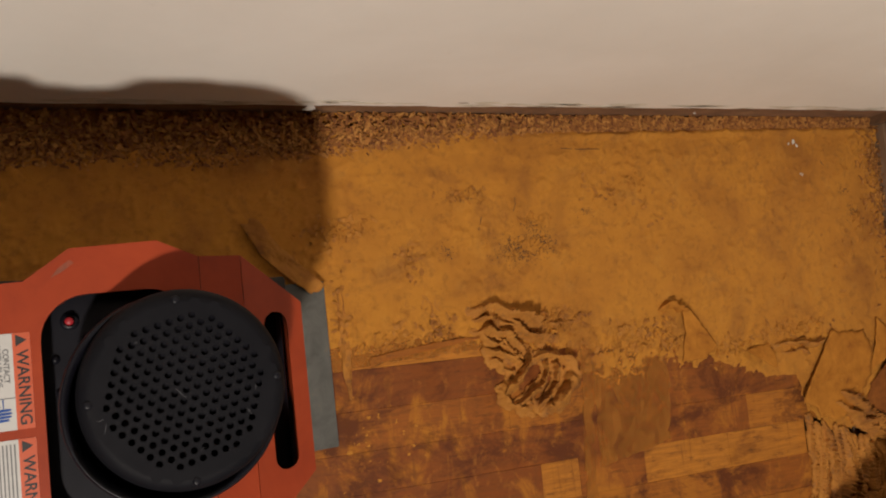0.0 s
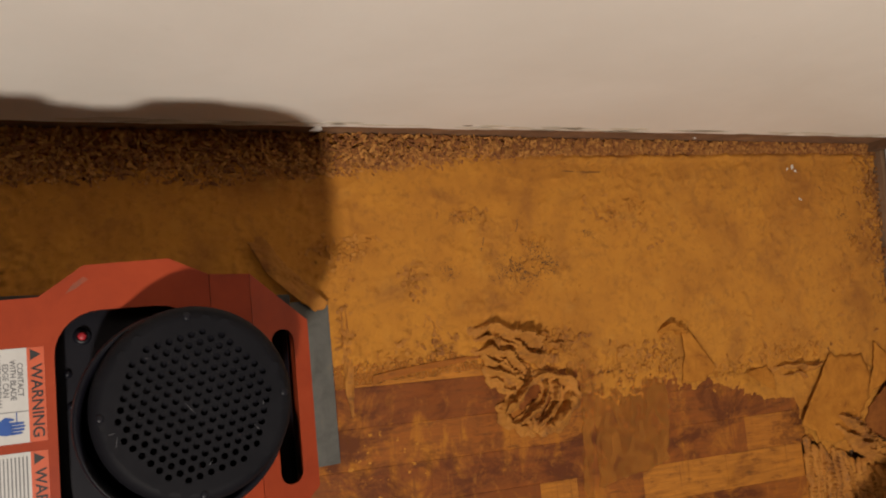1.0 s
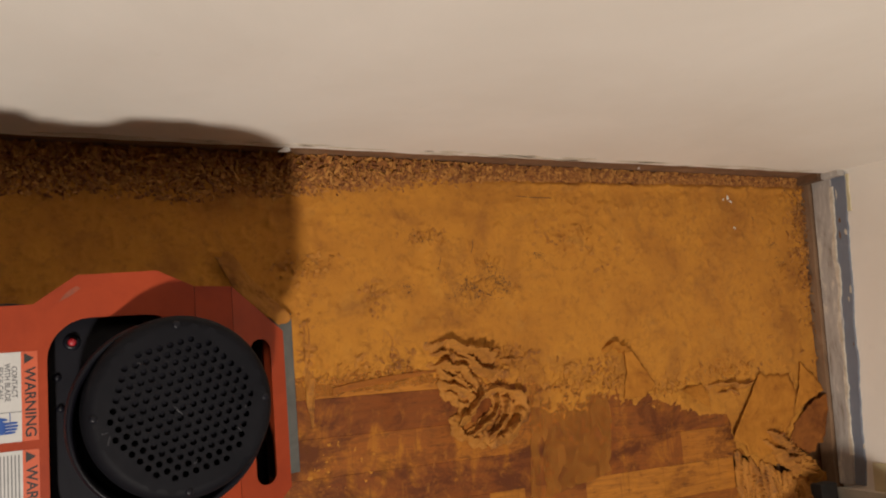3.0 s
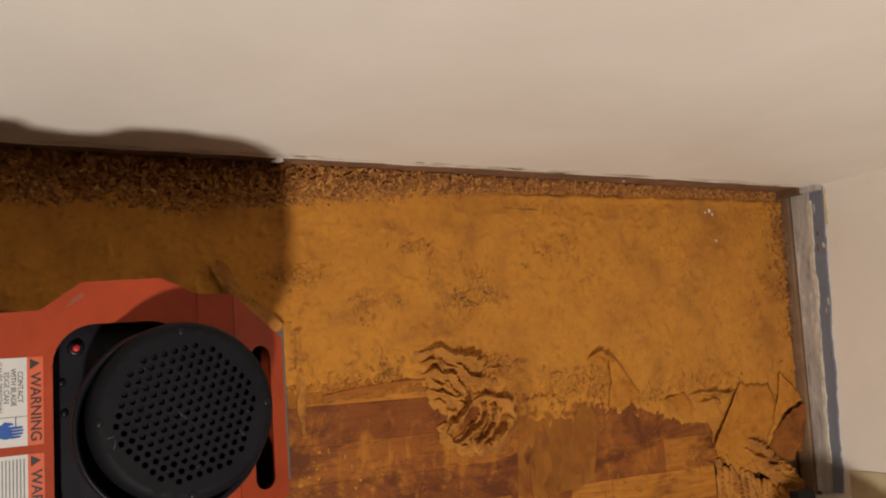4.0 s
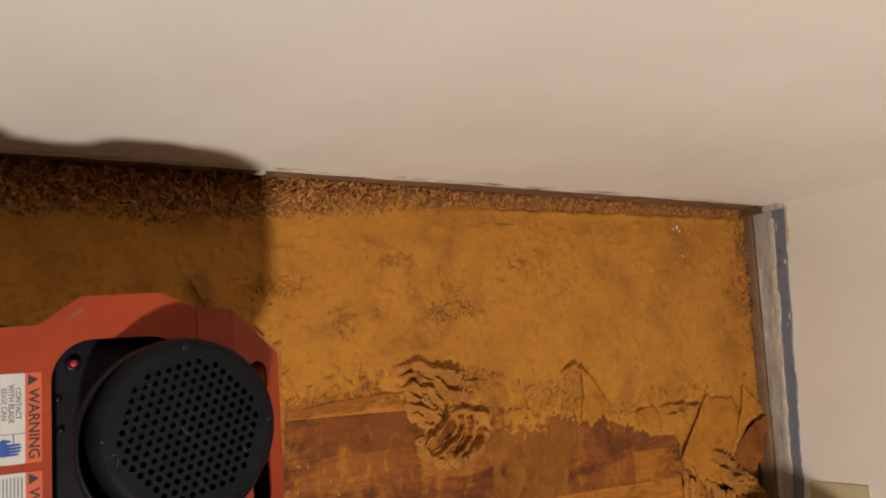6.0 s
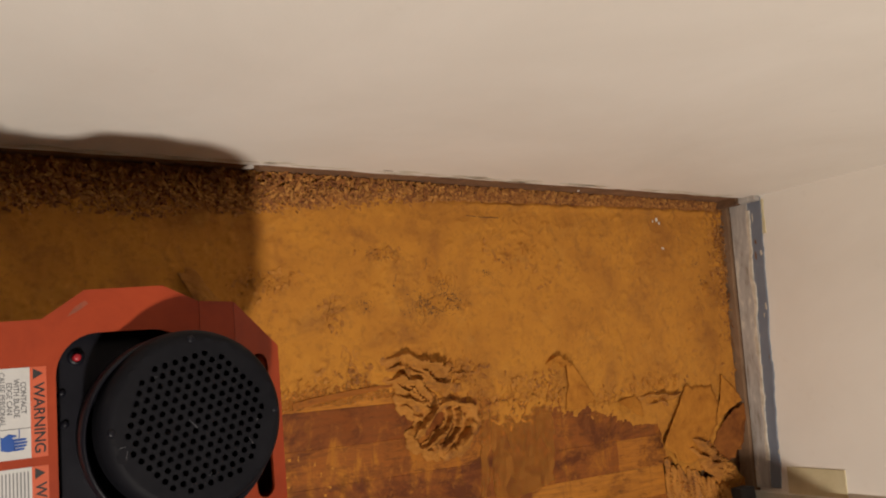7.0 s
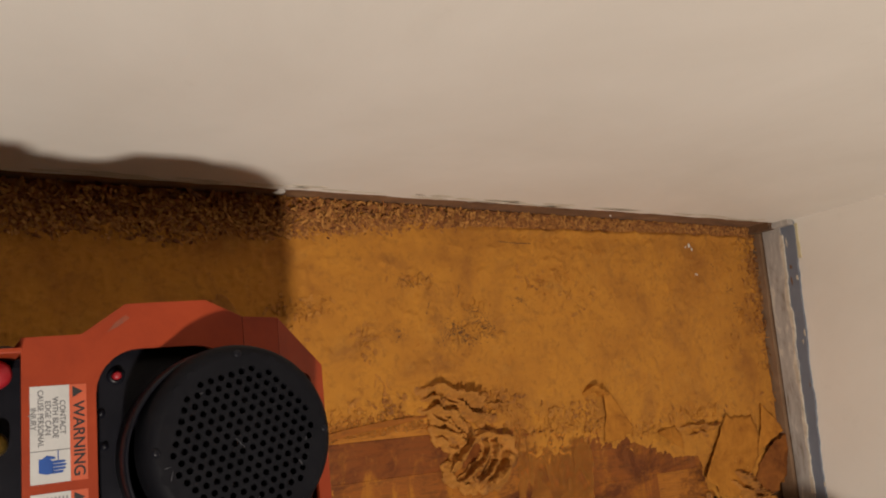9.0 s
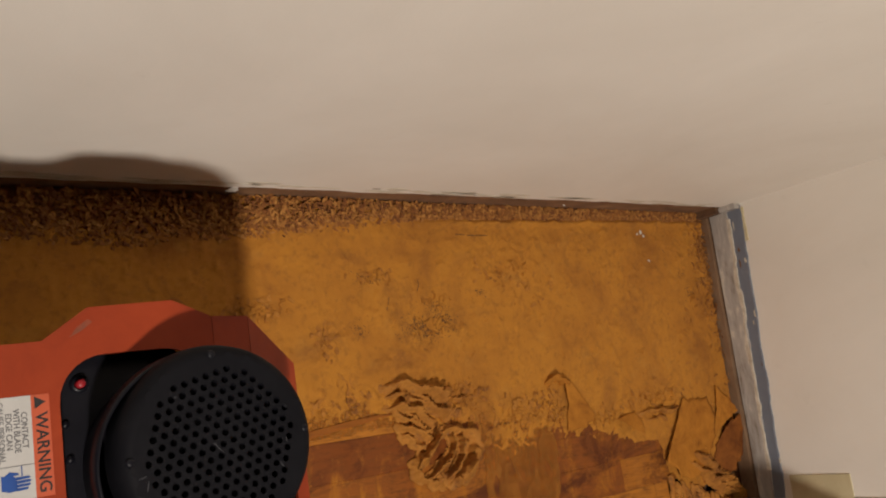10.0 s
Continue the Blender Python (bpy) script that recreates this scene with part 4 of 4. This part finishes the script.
deck = part("deck", ringed(resample_by_angle(deck_outline, centre, angles), resample_by_angle(opening, centre, angles), DECK - 0.005, DECK), ORANGE, scraper, "orange powder-coated steel deck")

fold1 = mirror([(0.0435, 0.117), (0.077, 0.116)])
part("fold_panel", prism(fold1, lambda x, y: DECK - 0.005 - 0.20 * (x - 0.0435), lambda x, y: DECK - 0.20 * (x - 0.0435)), ORANGE, scraper)


def nose_z(x, y):
    return DECK - 0.0067 - 0.62 * (x - 0.077)


nose_outline = mirror([(0.0775, 0.116), (0.1315, 0.074)])
slot = rounded(0.094, 0.116, 0.067, 0.0109, 32)
nc = (0.105, 0.0)
na = sorted({round(math.atan2(y - nc[1], x - nc[0]), 6) for x, y in nose_outline + slot})
part("nose_panel", ringed(resample_by_angle(nose_outline, nc, na), resample_by_angle(slot, nc, na), lambda x, y: nose_z(x, y) - 0.005, nose_z), ORANGE, scraper, "orange sloping nose with a hand slot")


def skirt(points, depth, name="skirt"):
    """A sheet-metal side that hangs from the deck along a line of points."""
    bm = bmesh.new()
    rows = []
    for x, y, z in points:
        inward = Vector((-x, -y, 0)).normalized() * 0.004
        rows.append([bm.verts.new((x, y, z - 0.005)), bm.verts.new((x + inward.x, y + inward.y, z - 0.005)), bm.verts.new((x + inward.x, y + inward.y, z - depth)), bm.verts.new((x, y, z - depth))])
    for a, b in zip(rows, rows[1:]):
        for k in range(4):
            bm.faces.new((a[k], a[(k + 1) % 4], b[(k + 1) % 4], b[k]))
    bm.faces.new(rows[0])
    bm.faces.new(rows[-1][::-1])
    bmesh.ops.recalc_face_normals(bm, faces=bm.faces[:])
    part(name, bm, ORANGE, scraper)


for sgn in (1, -1):
    skirt([(-0.127, 0.105 * sgn, DECK), (-0.085, 0.106 * sgn, DECK), (-0.052, 0.129 * sgn, DECK), (0.012, 0.131 * sgn, DECK), (0.043, 0.116 * sgn, DECK), (0.077, 0.115 * sgn, DECK - 0.006), (0.131, 0.073 * sgn, nose_z(0.131, 0))], 0.13)
skirt([(0.1312, 0.073, nose_z(0.131, 0)), (0.1312, -0.073, nose_z(0.131, 0))], 0.10, "nose_skirt")

# chassis, blade and wheels below
part("chassis", box(-0.20, -0.095, 0.075, 0.085, 0.095, 0.40, 0.008), BLACK, scraper, "black steel chassis")
part("front_bracket", box(0.086, -0.088, 0.10, 0.122, 0.088, 0.35, 0.006), BLACK, scraper, "black steel bracket behind the nose slot")
holder = [(0.02, 0.10), (0.16, 0.112), (0.247, 0.114), (0.247, -0.112), (0.16, -0.112), (0.02, -0.10)]
part("blade", prism(holder, lambda x, y: max(0.0046, 0.050 - 0.205 * (x - 0.02)), lambda x, y: max(0.0070, 0.058 - 0.215 * (x - 0.02))), STEEL, scraper, "wide dull grey steel scraper blade")
part("blade_clamp", box(0.125, 0.094, 0.034, 0.185, 0.122, 0.060, 0.004), RUBBER, scraper, "black blade clamp")
part("blade_clamp", box(0.125, -0.126, 0.034, 0.185, -0.094, 0.060, 0.004), RUBBER, scraper, "black blade clamp")
part("axle", tube([(-0.15, -0.115, 0.075), (-0.15, 0.115, 0.075)], 0.011), STEEL, scraper)
for sgn in (1, -1):
    prof = [(0.0, -0.018), (0.060, -0.018), (0.072, -0.012), (0.075, 0.0), (0.072, 0.012), (0.060, 0.018), (0.0, 0.018)]
    bm = lathe(prof, 32)
    bmesh.ops.rotate(bm, verts=bm.verts[:], cent=(0, 0, 0), matrix=Matrix.Rotation(radians(90), 3, "X"))
    bmesh.ops.translate(bm, verts=bm.verts[:], vec=(-0.15, 0.118 * sgn, 0.075))
    part("wheel", bm, RUBBER, scraper, "black rubber wheel", True)

# motor and its perforated cover
part("motor_plate", prism(rounded(-0.080, 0.038, 0.098, 0.034, 32), 0.402, 0.409), BLACK, scraper, "glossy black motor plate")
CX, CY = 0.015, 0.007
part("motor_housing", lathe([(0.0, 0.405), (0.072, 0.409), (0.074, 0.414), (0.0745, 0.440), (0.0755, 0.452), (0.0790, 0.456), (0.0800, 0.462), (0.0790, 0.470), (0.0765, 0.474), (0.073, 0.45800)], 72, CX, CY), BLACK, scraper, "glossy black motor housing", True)
CX, CY = 0.022, 0.014
cover = part("fan_cover", lathe([(0.0755, 0.45650), (0.0750, 0.47200), (0.0735, 0.47950), (0.0705, 0.48500), (0.0665, 0.48750), (0.0640, 0.48790), (0.0610, 0.48770), (0.0570, 0.48765)], 96, CX, CY), COVER, scraper, "charcoal perforated fan cover", True)


def grille(pitch, hole, reach, lean):
    """A sheet of hexagonal cells, those within reach with a round hole."""
    bm = bmesh.new()
    rad = pitch / math.sqrt(3)
    c, s = math.cos(lean), math.sin(lean)
    for i in range(-12, 13):
        for j in range(-12, 13):
            x, y = pitch * (i + 0.5 * j), pitch * j * math.sqrt(3) / 2
            if math.hypot(x, y) > 0.0655:
                continue
            open_cell = math.hypot(x, y) < reach
            def at(r, a, z):
                px, py = x + r * math.cos(a), y + r * math.sin(a)
                return bm.verts.new((CX + px * c - py * s, CY + px * s + py * c, z))
            n = 12
            outer = []
            for k in range(n):
                a = 2 * math.pi * k / n + math.pi / 6
                corner = rad if k % 2 == 0 else rad * math.cos(math.pi / 6)
                outer.append(at(corner, a, 0.48800))
            if open_cell:
                inner = [at(hole, 2 * math.pi * k / n + math.pi / 6, 0.48798) for k in range(n)]
                deep = [at(hole, 2 * math.pi * k / n + math.pi / 6, 0.48640) for k in range(n)]
                for k in range(n):
                    m = (k + 1) % n
                    bm.faces.new((outer[k], outer[m], inner[m], inner[k]))
                    bm.faces.new((inner[k], inner[m], deep[m], deep[k]))
            else:
                bm.faces.new(outer)
    bmesh.ops.remove_doubles(bm, verts=bm.verts[:], dist=0.00005)
    return bm


part("grille", grille(0.0084, 0.0026, 0.0560, 0.24), COVER, cover)
part("fan", lathe([(0.0, 0.46400), (0.066, 0.46400), (0.070, 0.46000)], 48, CX, CY), BLACK, cover)
for ang in (100, 10, 190, 280):
    a = radians(ang - 8)
    part("cover_screw", lathe([(0.0, 0.48880), (0.0014, 0.48880), (0.0028, 0.48840), (0.0033, 0.48700)], 16, CX + 0.0665 * math.cos(a), CY + 0.0665 * math.sin(a)), BLACK, cover, "black screw head", True)
# dusty scratches on the cover
for k, (x, y, ln, turn) in enumerate([(0.018, 0.012, 0.010, -50), (-0.034, -0.006, 0.007, 75), (-0.037, 0.000, 0.005, 10), (0.066, -0.008, 0.006, 120), (0.030, -0.030, 0.004, 40), (-0.010, 0.052, 0.003, 0), (0.072, 0.010, 0.003, 80)]):
    a = radians(turn)
    c, d = math.cos(a), math.sin(a)
    line = [(-ln / 2, -0.0001), (0, -0.0002), (ln / 2, 0.0002), (ln / 2, 0.0004), (0.001, 0.0002), (-ln / 2, 0.0001)]
    part("scratch", prism([(x + u * c - v * d, y + u * d + v * c) for u, v in line], 0.4879, 0.4883), SCRATCH, cover, "pale dusty scratch" if k == 0 else "")
part("button", lathe([(0.0, 0.4180), (0.0024, 0.4178), (0.0033, 0.4168), (0.0033, 0.4090)], 24, -0.056, 0.075), RED, scraper, "small red reset button", True)
part("button_collar", lathe([(0.0044, 0.4125), (0.0064, 0.4120), (0.0072, 0.4090)], 24, -0.056, 0.075), BLACK, scraper, "", True)
for x, y in ((-0.068, 0.046), (-0.066, 0.020), (0.0, 0.088)):
    part("plate_screw", lathe([(0.0, 0.4125), (0.0025, 0.4120), (0.0036, 0.4092)], 16, x, y), BLACK, scraper, "", True)

# out-of-view block, added to keep the machine's shadow high on the back wall
part("rear_shadow_block", box(-0.38, -0.098, 0.10, -0.158, 0.098, 0.48500, 0.010), BLACK, scraper, "unseen black block added behind the deck to cast a wall shadow")
# lower rear tray with its fittings
part("rear_tray", box(-0.157, -0.098, 0.385, -0.129, 0.092, 0.392, 0.0015), ORANGE, scraper, "orange lower rear tray")
# added plate, never in view; it closes a lit gap in the cast shadow
part("tray_shadow_plate", box(-0.1575, 0.0925, 0.385, -0.128, 0.0965, 0.456, 0.001), ORANGE, scraper, "unseen upright orange plate added to fill a gap in the wall shadow")
part("tray_lip", box(-0.1565, -0.098, 0.3922, -0.153, 0.090, 0.404), ORANGE, scraper)
part("hose_fitting", lathe([(0.0, 0.420), (0.006, 0.419), (0.008, 0.412), (0.0095, 0.402), (0.0095, 0.392)], 20, -0.142, 0.030), BRASS, scraper, "brass hose fitting", True)
part("rating_plate", box(-0.150, -0.060, 0.392, -0.134, 0.010, 0.3935), STEEL, scraper, "grey rating plate")
part("clamp_knob", lathe([(0.0, 0.435), (0.008, 0.434), (0.0105, 0.428), (0.0105, 0.414), (0.006, 0.410), (0.006, 0.392)], 24, -0.1425, 0.080), RED, scraper, "dull red clamp knob", True)


# ---------------------------------------------------------------- warning labels on the deck
def text_part(body, size, place, material, parent, name="lettering", squeeze=1.0):
    """Flat lettering read from the rear of the machine: its top points to +x."""
    cu = bpy.data.curves.new(name, "FONT")
    cu.body = body
    cu.size = size
    cu.offset = size * 0.018
    cu.align_x, cu.align_y = "CENTER", "CENTER"
    tmp = bpy.data.objects.new(name, cu)
    scene.collection.objects.link(tmp)
    me = bpy.data.meshes.new_from_object(tmp.evaluated_get(bpy.context.evaluated_depsgraph_get()))
    bpy.data.objects.remove(tmp)
    me.materials.clear()
    me.materials.append(material)
    ob = new(name, me)
    ob.matrix_basis = pose(*place, 0, 0, -90) @ Matrix.Diagonal((squeeze, 1, 1, 1))
    ob.parent = parent
    return ob


def label(name, y_top, y_low, lines, hand, text):
    z = DECK + 0.0003
    x0, x1, band = -0.1215, -0.0825, -0.0945
    base = part(name, prism([(x0, y_low), (x1, y_low), (x1, y_top), (x0, y_top)], z - 0.0002, z), PAPER, scraper, text)
    part("header", prism([(band, y_low), (x1, y_low), (x1, y_top), (band, y_top)], z, z + 0.00012), LABEL_RED, base, "orange header band")
    zt = z + 0.0003
    text_part("WARNING", 0.0112, ((band + x1) / 2, (y_top + y_low) / 2 - 0.005, zt), INK, base, squeeze=1.02)
    tri = [(band + 0.0022, y_top - 0.0100), (x1 - 0.0022, y_top - 0.0055), (band + 0.0022, y_top - 0.0012)]
    part("warning_sign", prism(tri, z + 0.00015, z + 0.00025), INK, base)
    if hand:
        mid = y_low + 0.0235
        part("rule", prism([(x0, mid - 0.0003), (band, mid - 0.0003), (band, mid + 0.0003), (x0, mid + 0.0003)], z, z + 0.0002), INK_GREY, base)
        yc = (y_top + mid) / 2
        for k, words in enumerate(lines):
            text_part(words, 0.0056, (band - 0.0050 - 0.0050 * k, yc, zt), INK_GREY, base, squeeze=0.92)
        # plain blue pictogram
        part("pictogram", prism([(x0 + 0.0056, mid - 0.0155), (x0 + 0.0056, mid - 0.0052), (x0 + 0.0075, mid - 0.0060), (x0 + 0.0110, mid - 0.0034), (x0 + 0.0165, mid - 0.0048), (x0 + 0.0168, mid - 0.0062), (x0 + 0.0130, mid - 0.0064), (x0 + 0.0150, mid - 0.0078), (x0 + 0.0155, mid - 0.0165), (x0 + 0.0110, mid - 0.0172)], z + 0.0002, z + 0.0003), INK_BLUE, base, "blue pictogram")
        for k, reach in enumerate((0.0240, 0.0246, 0.0240, 0.0226)):
            w = mid - 0.0076 - 0.00245 * k
            part("pictogram", prism([(x0 + 0.0150, w), (x0 + 0.0150, w - 0.0020), (x0 + reach - 0.001, w - 0.0016), (x0 + reach, w - 0.0008), (x0 + reach - 0.001, w)], z + 0.0002, z + 0.0003), INK_BLUE, base)
        part("pictogram", prism([(x0 + 0.0183, mid - 0.0004), (x0 + 0.0190, mid - 0.0004), (x0 + 0.0190, mid - 0.0074), (x0 + 0.0183, mid - 0.0074)], z + 0.0002, z + 0.0003), INK_BLUE, base)
    else:
        for k in range(lines):
            x = band - 0.0032 - 0.0026 * k
            end = y_low + 0.004 + 0.010 * ((k * 37 % 11) / 11)
            part("text_bar", prism([(x, end), (x + 0.0011, end), (x + 0.0011, y_top - 0.003), (x, y_top - 0.003)], z + 0.0002, z + 0.0003), INK_GREY, base)


label("warning_label", 0.069, -0.002, ["CONTACT", "WITH BLADE", "EDGE CAN", "CAUSE PERSONAL", "INJURY"], True, "white and orange warning label with a blue pictogram")
label("warning_label", -0.009, -0.080, 9, False, "white and orange warning label with fine print")

part("scuff", prism([(-0.066, 0.108), (-0.058, 0.112), (-0.049, 0.1185), (-0.052, 0.121), (-0.060, 0.1155)], DECK, DECK + 0.0002), SCUFF, deck, "dark scuff on the orange paint")

# underlay strip riding up at the blade's corner
flap("peeled_strip", "curled strip of underlay pushed up beside the scraper blade", [(-1.285, -0.165), (-1.262, -0.160), (-1.235, -0.200), (-1.200, -0.235), (-1.168, -0.262), (-1.190, -0.275), (-1.225, -0.250), (-1.262, -0.212)],
     lambda x, y: 0.010 + 0.012 * math.sin((x + 1.285) * 26) ** 2, 31.0, 0.0022, 0.005)
wad("peeled_roll", "rolled ridge of underlay in front of the scraper blade", -1.143, -0.330, 0.010, 0.105, 0.03, 0.012, 0.8, 12.5)
